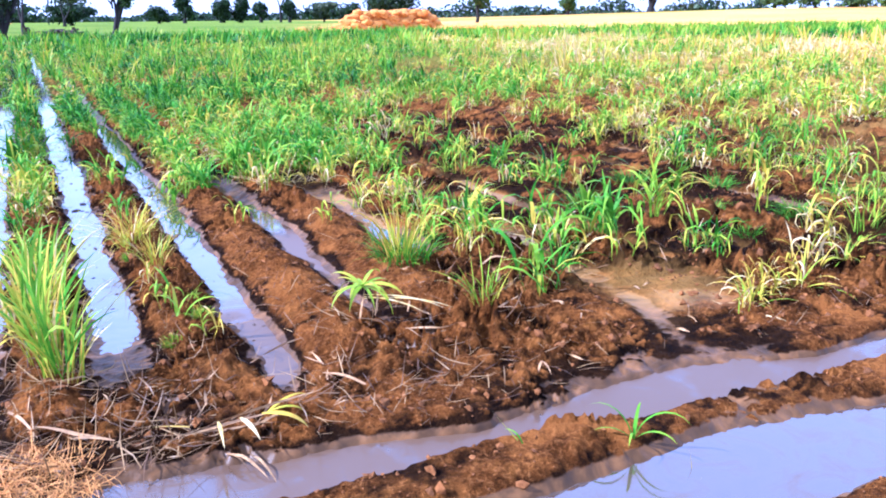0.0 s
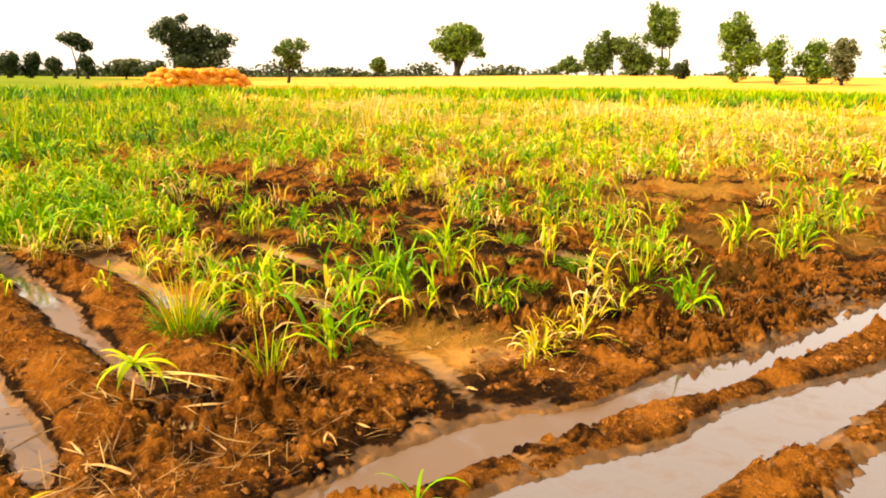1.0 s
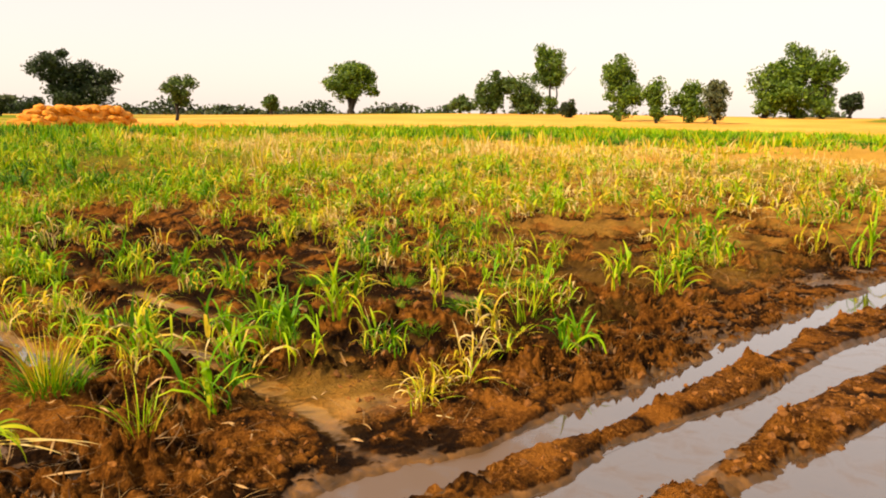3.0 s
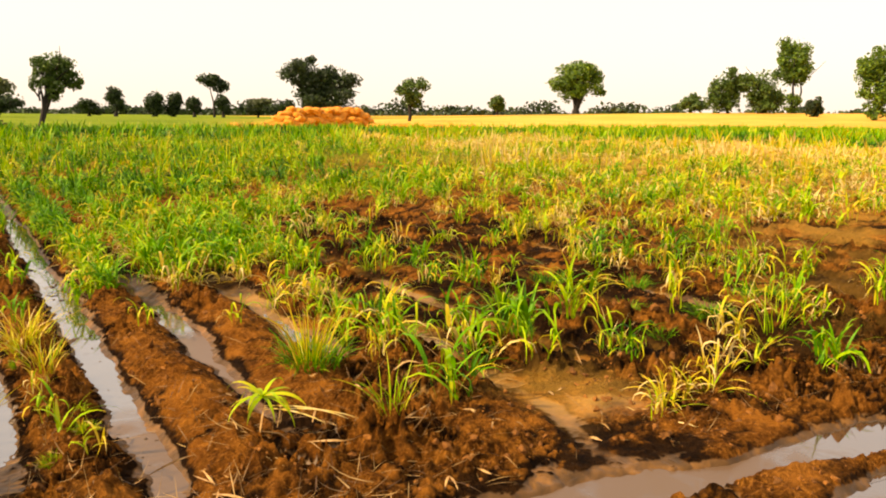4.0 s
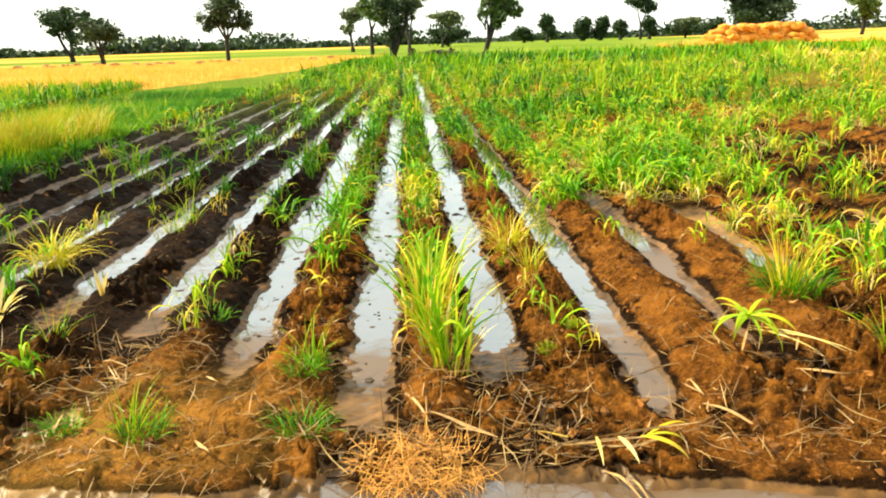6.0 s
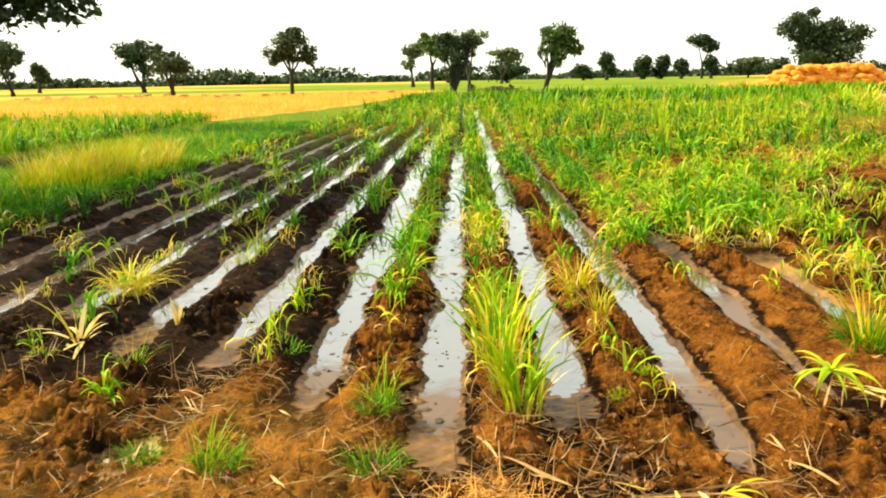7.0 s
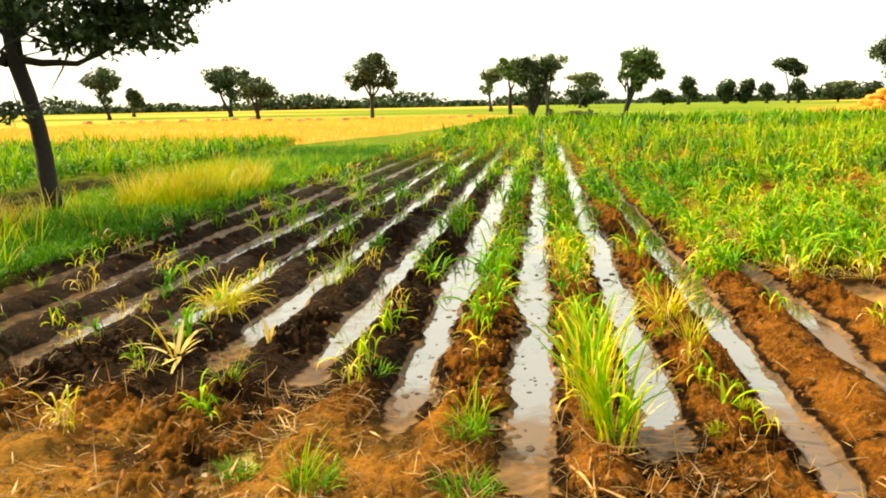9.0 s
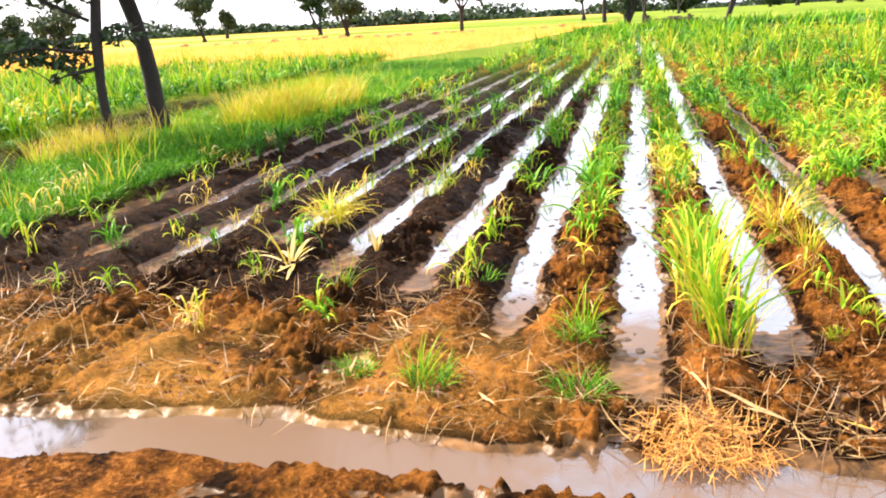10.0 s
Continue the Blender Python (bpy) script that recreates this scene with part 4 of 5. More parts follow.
bm.free()
s = 0.004 + 0.018 * rng.uniform(size=len(cx)) ** 5
v = ico_v[None] * (1 + 0.40 * rng.normal(size=(len(cx), len(ico_v), 1))) * s[:, None, None] * rng.uniform(0.7, 1.4, (len(cx), 1, 3))
v = v + np.stack([cx, cy, cz - 0.15 * s], -1)[:, None]
f = ico_f[None] + (len(ico_v) * np.arange(len(cx)))[:, None, None]
tagged(new("soil_clods", np_mesh("soil_clods", v.reshape(-1, 3), f.reshape(-1, 3), CLOD, shade=False)), "crumbled reddish soil clods over the ridges", "soil", kind="stuff")

n = 11000
lx, ly = rng.uniform(-4.5, 9.5, n), 2.4 + 8 * rng.uniform(size=n) ** 1.9
keep = (terrain(lx, ly) > 0.015) & (rng.uniform(size=n) < 0.25 + 0.75 * (fbm(lx, ly, 1.1, 3, 121) > -0.02) * (0.35 + 0.65 * (lx < 1.5)))
LITTER = {"dry": [joined([blade(rng.uniform(0, 6.28), rng.uniform(0.03, 0.14), 80 + rng.normal(0, 9), rng.normal(10, 35), rng.uniform(0.0015, 0.004), rng.uniform(0.72, 1.0), (0, 0, 0.010), 5, rng.normal(0, 2.0), 0)]) for _ in range(5)]}
stuff("leaf_litter", "scattered dry straw-coloured leaf litter on mud", "litter", lx[keep], ly[keep], ["dry"], [1], 1.0, vs=LITTER, mat=DRY_LITTER)


n = 5200
lx, ly = -4.2 + 6.6 * rng.uniform(size=n), 2.58 + 1.5 * rng.uniform(size=n) ** 1.5
keep = (terrain(lx, ly) > 0.012) & (rng.uniform(size=n) < np.where(lx < 0.9, 1.0, 0.4) * (0.3 + 0.7 * (fbm(lx, ly, 1.7, 2, 131) > -0.05)))
BITS = {"dry": [joined([blade(rng.uniform(0, 6.28), rng.uniform(0.06, 0.24), 84 + rng.normal(0, 8), rng.normal(6, 35), rng.uniform(0.002, 0.0065), rng.uniform(0.8, 1.0), (0, 0, 0.012), 5, rng.normal(0, 1.5), 0, kink=(rng.uniform(0.3, 0.7), rng.normal(0, 40)))]) for _ in range(12)]}
stuff("straw_litter", "trampled pale straw bits strewn over the headland", "litter", lx[keep], ly[keep], ["dry"], [1], 1.0, 0.05, vs=BITS, mat=DRY_LITTER)

n = 380
fx = FIRST + PITCH * rng.integers(-4, 3, n) + rng.normal(0, 0.06, n)
fy = 3.2 + 9 * rng.uniform(size=n) ** 1.3
keep = terrain(fx, fy) < WATER_Z - 0.004
fx, fy = fx[keep], fy[keep]
s = 0.006 + 0.02 * rng.uniform(size=len(fx)) ** 3
v = ico_v[None] * (1 + 0.3 * rng.normal(size=(len(fx), len(ico_v), 1))) * s[:, None, None] * (rng.uniform(0.6, 1.8, (len(fx), 1, 3)) * [1, 1, 0.35])
v = v + np.stack([fx, fy, np.full(len(fx), WATER_Z)], -1)[:, None]
f = ico_f[None] + (len(ico_v) * np.arange(len(fx)))[:, None, None]
tagged(new("floating_debris", np_mesh("floating_debris", v.reshape(-1, 3), f.reshape(-1, 3), WOOD, shade=False)), "dark bits of soil and debris in the furrow water", "debris", kind="stuff")


def dry_stalk(x, y, length, turn, lift=6, bend=10, width=0.014, label="curled pale dry crop leaf lying on the mud", seed=0):
    r = np.random.default_rng(seed + 500)
    pieces = [blade(0, length, 90 - lift, bend, width, 0.9, (0, 0, 0.01), 8, r.normal(0, 2.5), 0.05, kink=(r.uniform(0.3, 0.7), r.uniform(-35, 50)))]
    if seed % 2:
        pieces.append(blade(r.normal(0, 0.5), length * 0.6, 86, r.uniform(-20, 40), width * 0.7, 0.85, (0.01, 0.004, 0.014), 6, r.normal(0, 2.5), 0.05, kink=(0.5, r.uniform(-30, 40))))
    ob = new("dry_leaf", np_mesh("dry_leaf", *joined(pieces)[:2], STALK))
    ob.matrix_world = pose(x, y, max(ground_at(x, y), 0) + 0.004, 0, 0, turn)
    return tagged(ob, label, "dry leaf", "dry leaves")


for i, (x, y, l, a) in enumerate([(0.9, 2.9, 0.2, 80), (0.75, 2.67, 0.55, -5), (1.0, 2.62, 0.3, 10), (0.9, 2.55, 0.22, -60), (0.98, 2.5, 0.2, -75), (1.9, 3.2, 0.35, -40), (2.05, 3.5, 0.25, 60), (2.3, 3.0, 0.24, -50), (-1.3, 3.05, 0.3, 35), (-1.2, 3.0, 0.28, 100), (-1.7, 3.15, 0.35, 60), (-2.2, 3.3, 0.4, 50), (-2.5, 3.6, 0.3, 200), (-1.0, 3.3, 0.25, 140), (3.3, 3.75, 0.22, -50), (2.9, 3.9, 0.28, 160), (4.1, 3.5, 0.2, 30), (0.55, 2.75, 0.3, 150), (1.15, 3.2, 0.3, 20), (1.4, 2.95, 0.35, -60), (-0.6, 2.85, 0.2, -60), (0.2, 3.2, 0.3, -70)]):
    dry_stalk(x, y, l, a, rng.uniform(2, 16), rng.uniform(0, 40), rng.uniform(0.008, 0.017), seed=i)

for i in range(86):
    x, y = rng.uniform(-3.2, 4.4), 2.62 + 1.5 * rng.uniform() ** 1.4
    if ground_at(x, y) > 0.01:
        dry_stalk(x, y, rng.uniform(0.08, 0.2), rng.uniform(0, 360), rng.uniform(0, 14), rng.uniform(-10, 50), rng.uniform(0.007, 0.014), seed=40 + i)

# larger broken clods on the ridge ends and the headland
broken = []
for _ in range(7):
    v = ico_v * (1 + 0.34 * rng.normal(size=(len(ico_v), 1))) * rng.uniform(0.55, 1.4, 3)
    broken.append(np_mesh("clod", 0.03 * v, ico_f, CLOD, shade=False))
for i in range(110):
    mx, my, mr = ((2.55, 2.72, 0.3), (1.72, 2.9, 0.28), (2.3, 3.1, 0.3), (4.2, 2.72, 0.6), (2.9, 2.62, 0.3), (-1.6, 3.2, 0.9), (0.4, 3.1, 0.3), (2.1, 1.98, 0.5))[i % 8]
    x, y = mx + mr * rng.normal() * 0.7, my + 0.6 * mr * rng.normal() * 0.7
    z = ground_at(x, y)
    if z > 0.01:
        ob = new("clod", broken[rng.integers(7)])
        ob.matrix_world = pose(x, y, z + 0.002, rng.uniform(0, 360), rng.uniform(0, 360), rng.uniform(0, 360)) @ Matrix.Scale(0.25 + 0.45 * rng.uniform() ** 2, 4)
        tagged(ob, "broken reddish brown clod of damp soil on the ridge", "clod", "soil clods")

# a pulled-up heap of dry grass at the edge of the channel
root = new("straw_pile")
root.matrix_world = pose(0.25, 2.66, ground_at(0.25, 2.66) + 0.01)
tagged(root, "heap of pulled dry golden grass with roots beside the channel", "straw")
for i in range(300):
    a, q = rng.uniform(0, 2 * math.pi), math.sqrt(rng.uniform())
    v, f, t = blade(rng.uniform(0, 6.28), rng.uniform(0.06, 0.18), rng.uniform(55, 105), rng.uniform(-60, 130), rng.uniform(0.0025, 0.005), 0.9, (0.25 * q * math.cos(a), 0.2 * q * math.sin(a), 0.10 * rng.uniform() * (1 - q * q)), 4, rng.normal(0, 1), 0.0)
    part("straw", np_mesh("straw", v, f, STRAW_FINE), root)
pieces = []
for i in range(900):
    a, q = rng.uniform(0, 2 * math.pi), math.sqrt(rng.uniform())
    pieces.append(blade(rng.uniform(0, 6.28), rng.uniform(0.04, 0.15), rng.uniform(60, 105), rng.uniform(-60, 110), rng.uniform(0.002, 0.004), 0.9, (0.25 * q * math.cos(a), 0.2 * q * math.sin(a), 0.085 * rng.uniform() * (1 - q * q)), 3, rng.normal(0, 1), 0.0))
tagged(part("tangle", np_mesh("tangle", *joined(pieces)[:2], STRAW_FINE), root), kind="stuff")

# ---- trees ----


def tube(path, radii, segs=8):
    path = np.asarray(path, float)
    n = len(path)
    tang = np.gradient(path, axis=0)
    tang /= np.linalg.norm(tang, axis=1)[:, None]
    ref = np.where(np.abs(tang[:, 2:3]) > 0.9, np.array([[1.0, 0, 0]]), np.array([[0, 0, 1.0]]))
    a = np.cross(tang, ref)
    a /= np.linalg.norm(a, axis=1)[:, None]
    b = np.cross(tang, a)
    th = np.linspace(0, 2 * np.pi, segs, endpoint=False)
    v = path[:, None] + np.asarray(radii)[:, None, None] * (np.cos(th)[None, :, None] * a[:, None] + np.sin(th)[None, :, None] * b[:, None])
    i = (np.arange(n - 1)[:, None] * segs + np.arange(segs)[None])
    j = (np.arange(n - 1)[:, None] * segs + (np.arange(segs)[None] + 1) % segs)
    f = np.stack([i, j, j + segs, i + segs], -1).reshape(-1, 4)
    return v.reshape(-1, 3), f, np.zeros(n * segs)


def limb(r, a, b, ra, rb, wob=0.06, n=7):
    a, b = np.array(a, float), np.array(b, float)
    s = np.linspace(0, 1, n)[:, None]
    p = a + (b - a) * s + wob * np.linalg.norm(b - a) * np.sin(s * np.pi) * r.normal(size=3) + 0.25 * wob * np.linalg.norm(b - a) * r.normal(size=(n, 3)) * s * (1 - s) * 2
    return tube(p, ra + (rb - ra) * s[:, 0])


def leaves(r, blobs, count, size):
    """Small folded leaf sprays filling uneven blobs: (centre, radii, share)."""
    share = np.array([b[2] for b in blobs], float)
    which = r.choice(len(blobs), count, p=share / share.sum())
    c = np.array([b[0] for b in blobs])[which]
    rad = np.array([b[1] for b in blobs])[which]
    d = r.normal(size=(count, 3))
    d /= np.linalg.norm(d, axis=1)[:, None]
    # lumps on each blob break up the outline
    own = np.random.default_rng(len(blobs) * 31 + count)
    k = np.floor(r.uniform(size=count) * 13).astype(int)
    lump = own.normal(size=(len(blobs), 13, 3))
    lump *= (own.uniform(0.4, 0.95, size=(len(blobs), 13)) / np.linalg.norm(lump, axis=2))[:, :, None]
    wide = own.uniform(0.24, 0.52, size=(len(blobs), 13))
    inner = r.uniform(size=count) < 0.82
    centre = np.where(inner[:, None], lump[which, k], 0)
    reach = np.where(inner, wide[which, k], 0.95) * r.uniform(size=count) ** 0.6
    p = c + rad * (centre + d * reach[:, None])
    u = r.normal(size=(count, 3))
    u /= np.linalg.norm(u, axis=1)[:, None]
    w = np.cross(u, r.normal(size=(count, 3)))
    w /= np.linalg.norm(w, axis=1)[:, None]
    s = (size * r.uniform(0.5, 1.35, count))[:, None]
    nrm = np.cross(u, w)
    v = np.stack([p - u * s, p - w * s * 0.5 + nrm * s * 0.15, p + u * s, p + w * s * 0.5 + nrm * s * 0.15], 1).reshape(-1, 3)
    return v, np.arange(4 * count).reshape(-1, 4)


def tree(x, y, blobs, mat, count, size, label, trunk=0.18, stems=None, name="tree", seed=0, cat="tree"):
    """A tree at x, y. blobs: across, up, radius across, radius up (metres, across as seen from the field corner)."""
    r = np.random.default_rng(seed + 900)
    d = math.hypot(x, y)
    side = np.array([y / d, -x / d, 0])
    deep = np.array([x / d, y / d, 0])
    root = new(name)
    root.matrix_world = pose(x, y, ground_at(x, y) - 0.03)
    tagged(root, label, cat, "field trees" if cat == "tree" else "bushes")
    cs = [(side * bx + np.array([0, 0, bz]) + deep * r.normal(0, 0.25) * rx, np.array([rx, rx, rz]), rx * rx * rz) for bx, bz, rx, rz in blobs]
    low = min(b[1] - b[3] * 0.6 for b in blobs)
    pieces = []
    fork = np.array([0, 0, max(0.25 * low, 0.15)]) if stems is None else np.array([0, 0, stems])
    pieces.append(limb(r, (0, 0, -0.1), fork, trunk * 1.25, trunk, 0.03, 5))
    for c, rad, _ in cs:
        top = c + np.array([0, 0, 0.35 * rad[2]])
        pieces.append(limb(r, fork, top, trunk * 0.75, trunk * 0.15))
        for _ in range(3):
            a = fork + (top - fork) * r.uniform(0.45, 0.8)
            pieces.append(limb(r, a, c + rad * r.normal(size=3) * 0.5, trunk * 0.35, trunk * 0.06, n=5))
    v, f, _ = joined(pieces)
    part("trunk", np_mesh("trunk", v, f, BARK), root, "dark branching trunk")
    v, f = leaves(r, cs, count, size)
    part("crown", np_mesh("crown", v, f, mat, shade=False), root)
    return root


def far_tree(az, dist, blobs, mat, label, seed, trunk=None, count=2400, leaf=0.16, name="tree", cat="tree", stems=None):
    """A distant tree; its blobs are given in thousandths of the distance."""
    k = dist / 1417.0
    if az > 46 and len(blobs) > 1:
        blobs = blobs + [(0, 17, 0.75 * blobs[-1][2], 16)]
    x, y = dist * math.sin(radians(az)), dist * math.cos(radians(az))
    bl = [(a * k, b * k, c * k, d * k) for a, b, c, d in blobs]
    area = sum(c * d for _, _, c, d in blobs)
    return tree(x, y, bl, mat, int(1.6 * count * max(0.5, area / 1200)), leaf * dist / 80.0, label, (trunk or 3.2) * k, (stems or 0) * k or None, name, seed, cat)


# D carries backlit shade in its colour, B the sun on the crowns
D, M, B, G = LEAVES_SHADED, LEAVES_MID, LEAVES_SUNLIT, LEAVES_GREY
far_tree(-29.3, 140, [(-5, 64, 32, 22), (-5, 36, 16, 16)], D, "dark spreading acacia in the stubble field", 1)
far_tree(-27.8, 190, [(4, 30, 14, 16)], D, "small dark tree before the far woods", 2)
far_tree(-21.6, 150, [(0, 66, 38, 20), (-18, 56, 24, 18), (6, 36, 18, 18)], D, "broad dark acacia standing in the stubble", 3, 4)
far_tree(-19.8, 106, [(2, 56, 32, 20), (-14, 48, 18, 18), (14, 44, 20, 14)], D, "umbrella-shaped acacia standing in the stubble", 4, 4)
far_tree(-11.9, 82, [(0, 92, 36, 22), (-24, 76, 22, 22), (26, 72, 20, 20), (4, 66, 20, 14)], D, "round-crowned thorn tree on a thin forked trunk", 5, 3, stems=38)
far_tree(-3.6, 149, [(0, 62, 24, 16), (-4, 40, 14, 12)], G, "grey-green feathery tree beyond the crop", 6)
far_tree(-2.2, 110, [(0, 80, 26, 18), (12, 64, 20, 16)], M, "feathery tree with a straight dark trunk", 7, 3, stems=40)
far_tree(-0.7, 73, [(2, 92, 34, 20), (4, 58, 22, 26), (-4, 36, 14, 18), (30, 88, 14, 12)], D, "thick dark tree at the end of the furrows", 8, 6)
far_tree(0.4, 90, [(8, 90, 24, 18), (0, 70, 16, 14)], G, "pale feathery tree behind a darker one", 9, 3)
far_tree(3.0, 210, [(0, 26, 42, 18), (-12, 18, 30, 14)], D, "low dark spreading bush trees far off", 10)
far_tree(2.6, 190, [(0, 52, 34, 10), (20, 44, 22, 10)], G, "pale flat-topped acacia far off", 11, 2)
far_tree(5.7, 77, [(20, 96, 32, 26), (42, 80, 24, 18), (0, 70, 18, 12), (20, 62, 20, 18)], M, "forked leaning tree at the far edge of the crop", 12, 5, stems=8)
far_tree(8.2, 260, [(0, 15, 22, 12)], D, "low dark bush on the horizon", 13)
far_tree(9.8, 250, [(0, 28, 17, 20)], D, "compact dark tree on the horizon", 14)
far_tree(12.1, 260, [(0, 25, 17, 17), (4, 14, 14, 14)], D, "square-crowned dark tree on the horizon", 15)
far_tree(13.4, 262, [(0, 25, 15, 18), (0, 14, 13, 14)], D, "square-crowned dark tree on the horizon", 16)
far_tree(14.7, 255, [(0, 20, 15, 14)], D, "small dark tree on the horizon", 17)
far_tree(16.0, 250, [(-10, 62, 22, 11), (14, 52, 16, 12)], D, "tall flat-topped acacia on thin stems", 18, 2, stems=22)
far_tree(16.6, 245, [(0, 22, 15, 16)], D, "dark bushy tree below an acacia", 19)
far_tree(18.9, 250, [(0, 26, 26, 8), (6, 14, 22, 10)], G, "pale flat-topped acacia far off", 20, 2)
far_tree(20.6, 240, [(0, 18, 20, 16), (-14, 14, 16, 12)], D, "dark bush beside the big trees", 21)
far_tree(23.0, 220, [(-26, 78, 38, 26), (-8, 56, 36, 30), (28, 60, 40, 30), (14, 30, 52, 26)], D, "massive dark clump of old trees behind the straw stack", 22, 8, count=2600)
far_tree(29.4, 160, [(4, 54, 26, 22), (10, 38, 16, 16)], M, "slender round-crowned tree beyond the stubble", 23, 2.5, stems=24)
far_tree(35.5, 260, [(0, 20, 17, 14)], M, "small round tree in the far stubble", 24)
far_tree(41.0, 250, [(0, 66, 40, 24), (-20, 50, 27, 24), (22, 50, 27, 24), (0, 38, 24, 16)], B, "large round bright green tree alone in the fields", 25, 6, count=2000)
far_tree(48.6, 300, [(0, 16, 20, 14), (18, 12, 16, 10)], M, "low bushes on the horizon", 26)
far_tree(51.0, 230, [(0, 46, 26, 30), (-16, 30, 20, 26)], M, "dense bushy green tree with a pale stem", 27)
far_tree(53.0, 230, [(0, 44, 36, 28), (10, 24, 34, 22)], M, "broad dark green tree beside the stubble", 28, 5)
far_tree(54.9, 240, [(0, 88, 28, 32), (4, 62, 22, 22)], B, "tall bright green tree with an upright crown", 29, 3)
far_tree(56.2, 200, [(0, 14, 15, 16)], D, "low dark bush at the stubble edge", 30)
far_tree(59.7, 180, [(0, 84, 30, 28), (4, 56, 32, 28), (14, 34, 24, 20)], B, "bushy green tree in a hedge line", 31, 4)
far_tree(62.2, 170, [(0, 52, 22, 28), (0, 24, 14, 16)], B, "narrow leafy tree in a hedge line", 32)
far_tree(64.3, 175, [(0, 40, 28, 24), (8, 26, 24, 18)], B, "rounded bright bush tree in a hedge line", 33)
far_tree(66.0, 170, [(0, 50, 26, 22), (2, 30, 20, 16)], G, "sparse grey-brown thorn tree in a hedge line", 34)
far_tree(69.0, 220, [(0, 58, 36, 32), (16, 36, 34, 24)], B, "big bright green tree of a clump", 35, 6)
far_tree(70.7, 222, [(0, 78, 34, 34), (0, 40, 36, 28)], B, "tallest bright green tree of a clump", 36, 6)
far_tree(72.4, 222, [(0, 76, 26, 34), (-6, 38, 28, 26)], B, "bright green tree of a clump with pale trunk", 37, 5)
far_tree(74.0, 240, [(0, 24, 18, 16)], D, "small dark tree beside the clump", 38)
far_tree(77.0, 190, [(0, 44, 20, 24), (-6, 26, 14, 14)], G, "half-bare brownish tree in the fields", 39)
far_tree(-41.0, 62, [(0, 44, 34, 30), (-14, 30, 26, 22)], D, "dark bushy tree beyond the green strip", 40, 4)
far_tree(-38.0, 110, [(0, 50, 36, 24), (-20, 34, 24, 20)], D, "dark tree at the stubble's far edge", 41, 4)
far_tree(-46.0, 120, [(0, 60, 40, 28), (16, 40, 30, 24)], D, "dark tree at the stubble's far edge", 42, 4)

# far woods along the horizon
V, F, base = [], [], 0
for seed, (dist, height) in enumerate(((430, 5.5), (520, 7.5))):
    m = 42000
    az = np.radians(rng.uniform(-75, 100, m))
    gate = smooth(-0.22, 0.12, fbm(az * 11, az * 0 + seed, 1.0, 2, 321))
    top = height * (0.4 + 0.6 * gate) * np.clip(0.6 + 2.0 * fbm(az * 30, az * 0, 1.0, 4, 301 + seed) + 0.4 * vnoise(az * 160, az * 0, 310), 0.28, 2.2)
    z = rng.uniform(size=m) ** 1.4 * top
    p = np.stack([dist * np.sin(az), dist * np.cos(az), z + 0.3], -1) + rng.normal(size=(m, 3)) * [4, 4, 0.3]
    u = rng.normal(size=(m, 3))
    u /= np.linalg.norm(u, axis=1)[:, None]
    w = np.cross(u, rng.normal(size=(m, 3)))
    w /= np.linalg.norm(w, axis=1)[:, None]
    s = rng.uniform(0.7, 1.8, m)[:, None]
    V.append(np.stack([p - u * s, p - w * s * 0.6, p + u * s, p + w * s * 0.6], 1).reshape(-1, 3))
    F.append(np.arange(4 * m).reshape(-1, 4) + base)
    base += 4 * m
tagged(new("far_woods", np_mesh("far_woods", np.concatenate(V), np.concatenate(F), LEAVES_SHADED, shade=False)), "uneven dark line of woods along the horizon", "woods", kind="stuff")


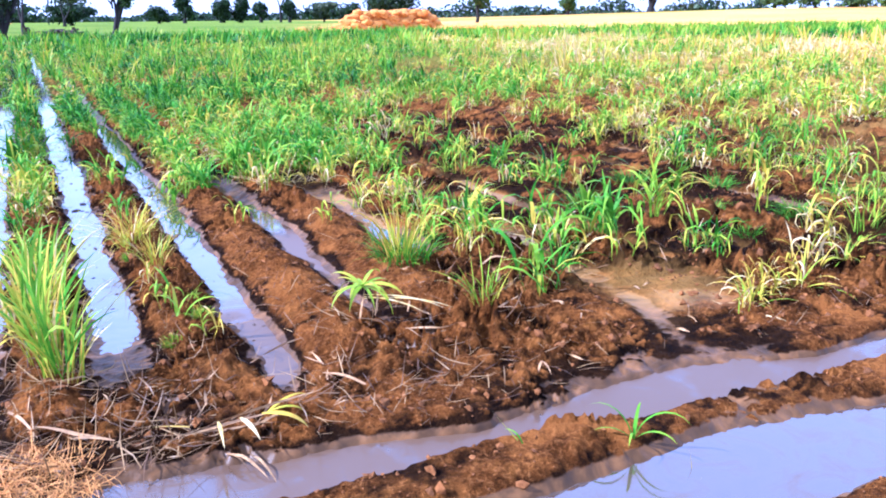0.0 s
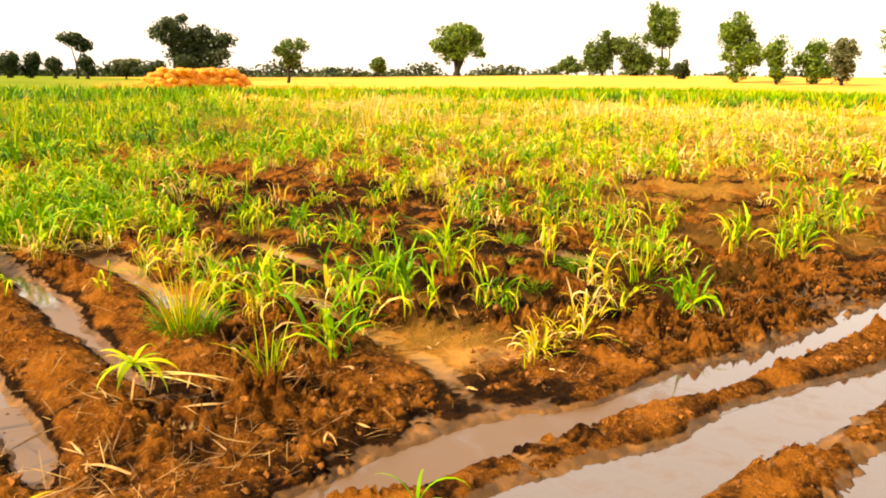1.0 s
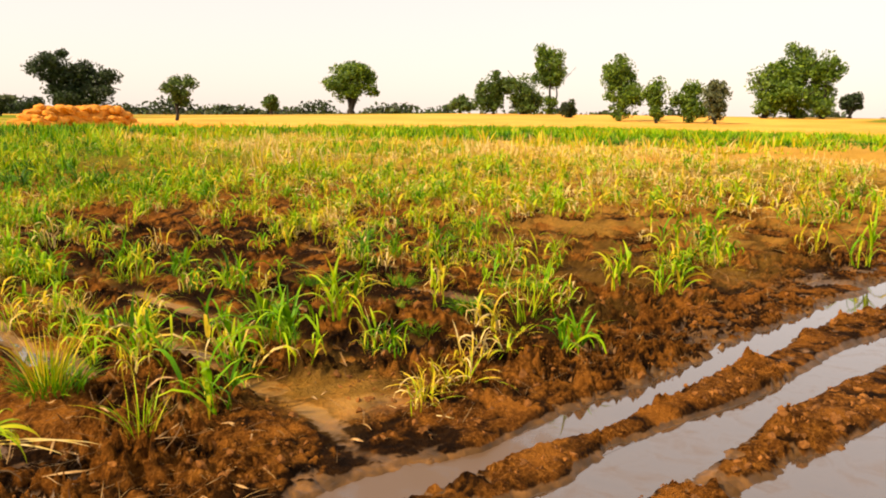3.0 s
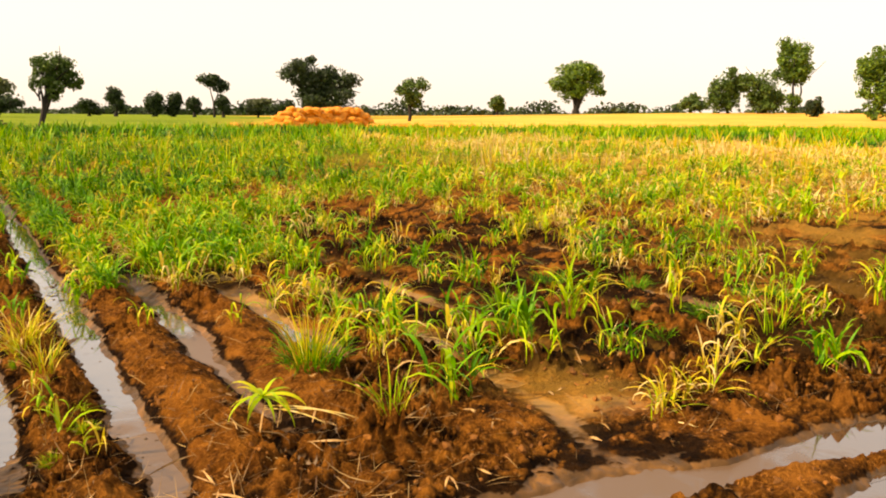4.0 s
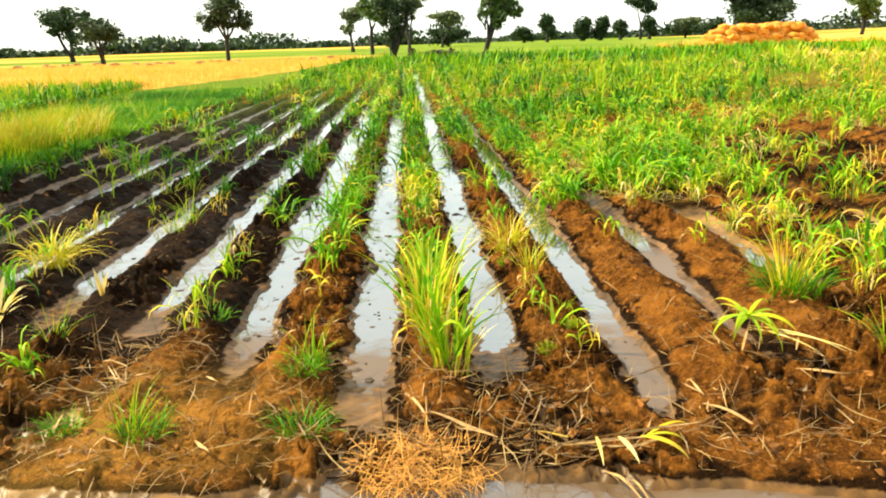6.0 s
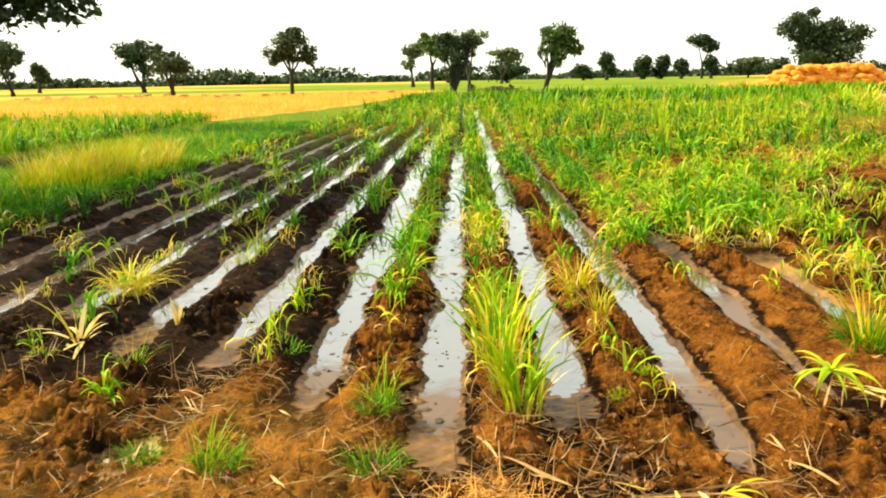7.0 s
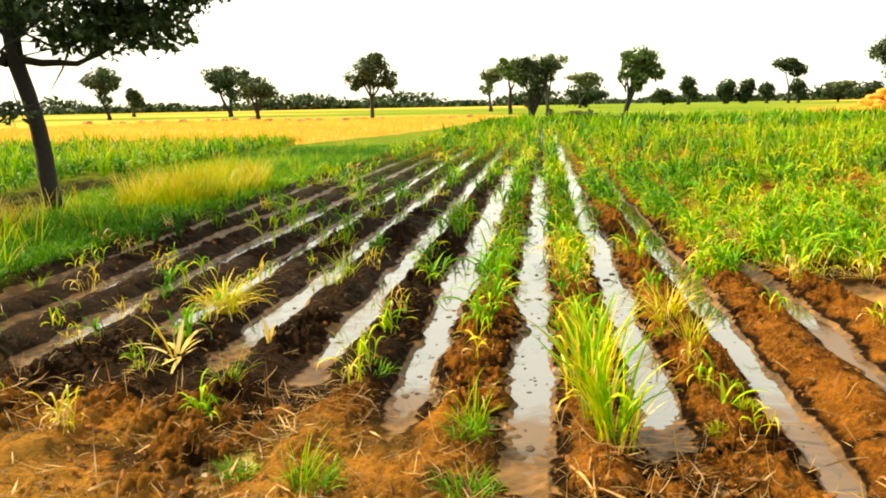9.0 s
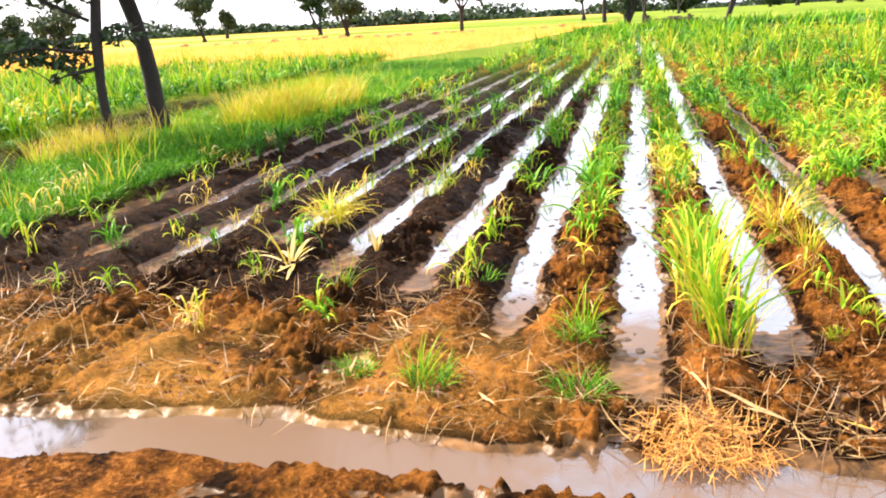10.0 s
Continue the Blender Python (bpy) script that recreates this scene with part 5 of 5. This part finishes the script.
def near_tree():
    """The shade tree on the bank: a leaning trunk and a wide dark crown."""
    r = np.random.default_rng(77)
    root = new("tree")
    root.matrix_world = pose(-6.99, 10.78, ground_at(-6.99, 10.78) - 0.05)
    tagged(root, "large shade tree with a dark backlit crown leaning over the grassy bank", "tree", "field trees")
    side, deep = np.array([0.837, 0.547, 0]), np.array([-0.547, 0.837, 0])
    at = lambda a, z, b=0.0: side * a + deep * b + np.array([0, 0, z])
    main = [at(0.05, -0.1), at(0, 0.5), at(-0.01, 0.9), at(-0.05, 1.3), at(-0.13, 1.75), at(-0.24, 2.2), at(-0.27, 2.7), at(-0.25, 3.3), at(-0.22, 4.0), at(-0.2, 5.0)]
    pieces = [tube(main, [0.17, 0.128, 0.118, 0.112, 0.11, 0.112, 0.115, 0.1, 0.08, 0.05], 12)]
    ends = [(-0.4, 2.6, 1.6, 3.3, 0.3), (-0.4, 2.3, 1.1, 2.5, -0.4), (-0.45, 3.2, 2.2, 4.0, 0.2), (-0.45, 3.0, -2.0, 3.6, 0.3), (-0.4, 3.8, 0.8, 5.6, 0.5), (-0.4, 4.2, -1.4, 5.8, -0.4), (-0.35, 2.2, -1.6, 2.5, 0.3), (-0.42, 2.9, 0.6, 3.6, -1.4), (-0.42, 3.0, -0.5, 3.8, 1.5)]
    for a, z, b, zz, q in ends:
        pieces.append(limb(r, at(a, z), at(b, zz, q), 0.065, 0.015, 0.08, 9))
        for _ in range(5):
            s = r.uniform(0.3, 0.95)
            p = at(a + (b - a) * s, z + (zz - z) * s, q * s)
            pieces.append(limb(r, p, p + r.normal(size=3) * [0.6, 0.6, 0.35], 0.022, 0.005, 0.1, 5))
    v, f, _ = joined(pieces)
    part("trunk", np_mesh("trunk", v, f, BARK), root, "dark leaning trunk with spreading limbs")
    blobs = [(1.35, 2.6, 0.8, 0.36, 0.1), (1.95, 2.65, 0.4, 0.30, 0.2), (0.7, 2.8, 0.8, 0.42, 0.0), (0.15, 2.65, 0.5, 0.28, 0.3), (1.5, 3.15, 1.25, 0.55, 0.2), (2.1, 3.75, 0.75, 0.5, 0.2), (0.6, 3.7, 1.3, 0.8, 0.5), (0.0, 4.8, 1.9, 1.1, 0.2), (1.4, 4.7, 1.3, 0.8, -0.3), (-1.9, 3.8, 1.3, 0.9, 0.3), (-1.3, 5.4, 1.3, 0.9, -0.4), (0.6, 5.9, 1.4, 0.8, 0.4), (-1.6, 2.55, 0.9, 0.45, 0.4), (0.55, 2.55, 0.6, 0.3, -0.4), (0.5, 3.6, 1.2, 0.8, -1.5), (-0.6, 4.0, 1.2, 0.9, 1.6)]
    cs = [(at(a, z, q), np.array([rx, rx, rz]), rx * rx * rz) for a, z, rx, rz, q in blobs]
    v, f = leaves(r, cs, 24000, 0.08)
    part("crown", np_mesh("crown", v, f, LEAVES_SHADED, shade=False), root)
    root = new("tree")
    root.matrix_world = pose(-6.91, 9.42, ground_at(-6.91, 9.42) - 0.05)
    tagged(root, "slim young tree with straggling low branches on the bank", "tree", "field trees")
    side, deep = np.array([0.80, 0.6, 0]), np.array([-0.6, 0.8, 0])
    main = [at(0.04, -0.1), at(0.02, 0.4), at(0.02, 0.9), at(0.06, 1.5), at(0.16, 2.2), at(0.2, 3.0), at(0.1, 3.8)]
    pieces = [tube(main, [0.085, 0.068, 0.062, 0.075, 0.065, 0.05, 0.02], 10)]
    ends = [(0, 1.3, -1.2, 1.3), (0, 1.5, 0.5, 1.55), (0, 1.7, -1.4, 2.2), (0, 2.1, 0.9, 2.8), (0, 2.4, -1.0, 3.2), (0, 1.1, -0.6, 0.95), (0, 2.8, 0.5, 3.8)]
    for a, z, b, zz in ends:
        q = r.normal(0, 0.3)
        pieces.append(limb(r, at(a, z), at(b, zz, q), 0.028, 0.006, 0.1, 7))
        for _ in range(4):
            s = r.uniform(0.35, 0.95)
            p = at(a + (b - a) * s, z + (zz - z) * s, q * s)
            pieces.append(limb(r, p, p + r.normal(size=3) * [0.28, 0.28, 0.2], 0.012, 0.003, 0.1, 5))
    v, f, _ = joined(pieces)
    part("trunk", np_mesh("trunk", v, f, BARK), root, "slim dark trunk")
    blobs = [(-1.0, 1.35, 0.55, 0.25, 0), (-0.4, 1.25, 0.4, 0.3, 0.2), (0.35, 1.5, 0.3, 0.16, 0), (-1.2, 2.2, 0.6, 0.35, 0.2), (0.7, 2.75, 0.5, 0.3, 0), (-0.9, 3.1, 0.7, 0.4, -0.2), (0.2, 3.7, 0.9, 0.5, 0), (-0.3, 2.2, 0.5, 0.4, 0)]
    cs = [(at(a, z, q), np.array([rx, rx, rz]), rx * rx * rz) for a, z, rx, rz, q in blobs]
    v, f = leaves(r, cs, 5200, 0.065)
    part("crown", np_mesh("crown", v, f, LEAVES_SHADED, shade=False), root)


near_tree()


# ---- straw stack and sheaves ----
def lump_mesh(r, radii, rough=0.12, name="sheaf", mat=None):
    bm = bmesh.new()
    bmesh.ops.create_icosphere(bm, subdivisions=2, radius=1.0)
    v = np.array([q.co[:] for q in bm.verts])
    f = np.array([[q.index for q in g.verts] for g in bm.faces])
    bm.free()
    v = v * (1 + rough * r.normal(size=(len(v), 1))) * radii
    return np_mesh(name, v, f, mat or STRAW, shade=False)


def straw_stack():
    r = np.random.default_rng(5)
    root = new("straw_stack")
    root.matrix_world = pose(36.5, 83.8, 0.0, 0, 0, 16)
    tagged(root, "long heaped stack of orange straw sheaves at the crop's far edge", "straw stack")
    shared = [lump_mesh(r, np.array([0.85, 0.62, 0.40]), 0.12) for _ in range(6)]
    for level, (half, count, z) in enumerate(((7.2, 44, 0.32), (6.4, 40, 0.8), (5.8, 34, 1.3), (5.0, 26, 1.8))):
        for i in range(count):
            ob = part("sheaf", shared[r.integers(6)], root)
            ob.matrix_local = pose(-half + 2 * half * (i + r.uniform(-0.2, 0.8)) / count + 0.3 * level, r.uniform(-1.3, 1.3) * (1 - 0.2 * level), z + r.normal(0, 0.08), r.normal(0, 12), r.normal(0, 12), r.uniform(0, 180))
    for i in range(44):
        ob = new("sheaf", shared[r.integers(6)])
        a, d = radians(r.uniform(26.5, 34)), r.uniform(86, 96)
        if i < 6:
            a, d = radians(r.uniform(17.5, 20)), r.uniform(82, 88)
        ob.matrix_world = pose(d * math.sin(a), d * math.cos(a), 0.22, r.normal(0, 8), r.normal(0, 8), r.uniform(0, 180)) @ Matrix.Scale(r.uniform(0.5, 0.9), 4)
        tagged(ob, "loose orange straw sheaf lying on stubble", "straw", "loose sheaves")
    small = [lump_mesh(r, np.array([0.8, 0.5, 0.35]), 0.15, mat=OLD_STRAW) for _ in range(4)]
    for i in range(30):
        ob = new("sheaf", small[r.integers(4)])
        a = radians(r.uniform(-31, -5))
        d = r.uniform(78, 92) if a > -0.35 else r.uniform(90, 100)
        ob.matrix_world = pose(d * math.sin(a), d * math.cos(a), 0.2, 0, 0, r.uniform(0, 180)) @ Matrix.Scale(r.uniform(0.35, 0.8), 4)
        tagged(ob, "brown straw sheaf lying in the stubble field", "straw", "loose sheaves")


straw_stack()

# a sodden clod with a bent stalk lying in the middle furrow
root = new("sodden_clod")
root.matrix_world = pose(-0.03, 5.4, WATER_Z, 0, 0, 20)
tagged(root, "dark sodden clod with a bent dry stalk in the furrow", "clod")
part("clod", np_mesh("clod", ico_v * (1 + 0.2 * rng.normal(size=(len(ico_v), 1))) * [0.06, 0.05, 0.045], ico_f, WOOD, shade=False), root)
v, f, t = joined([blade(math.pi * 0.95, 0.42, 25, 75, 0.014, 0.8, (0, 0, 0.02), 8, 0.5, 0.1), blade(math.pi * 1.1, 0.3, 40, 60, 0.011, 0.75, (0, 0, 0.02), 8, 0.5, 0.1)])
part("stalk", np_mesh("stalk", v, f, CROP, t), root, "bent dry stalk")
root = new("root_clump")
root.matrix_world = pose(2.34, 1.72, ground_at(2.34, 1.72), 0, 0, 0)
tagged(root, "muddy uprooted root clump at the water's edge", "root clump")
part("clod", np_mesh("clod", ico_v * (1 + 0.2 * rng.normal(size=(len(ico_v), 1))) * [0.055, 0.05, 0.04], ico_f, WOOD, shade=False), root)
v, f, t = joined(clump(rng, 14, 0.12, 50, 60, 0.004, 0.8, 0.03))
part("roots", np_mesh("roots", v, f, CROP, t), root, "pale thin roots")

# brushwood under the trees at the end of the furrows
root = new("brushwood_pile")
root.matrix_world = pose(2.8, 76.2, 0.0, 0, 0, 8) @ Matrix.Scale(1.5, 4)
tagged(root, "low dark pile of cut branches and logs at the field's end", "brushwood")
for i in range(14):
    x = rng.uniform(-1.3, 1.3)
    v, f, _ = limb(rng, (x - 0.7, rng.normal(0, 0.3), 0.08 + 0.35 * rng.uniform()), (x + 0.7, rng.normal(0, 0.3), 0.1 + 0.4 * rng.uniform()), 0.09, 0.05)
    part("branch", np_mesh("branch", v, f, WOOD), root)
for x, z in ((-1.35, 0.7), (-1.15, 0.6), (1.2, 0.55)):
    v, f, _ = limb(rng, (x, 0, 0), (x - 0.15, 0, z), 0.12, 0.09)
    part("post", np_mesh("post", v, f, WOOD), root)
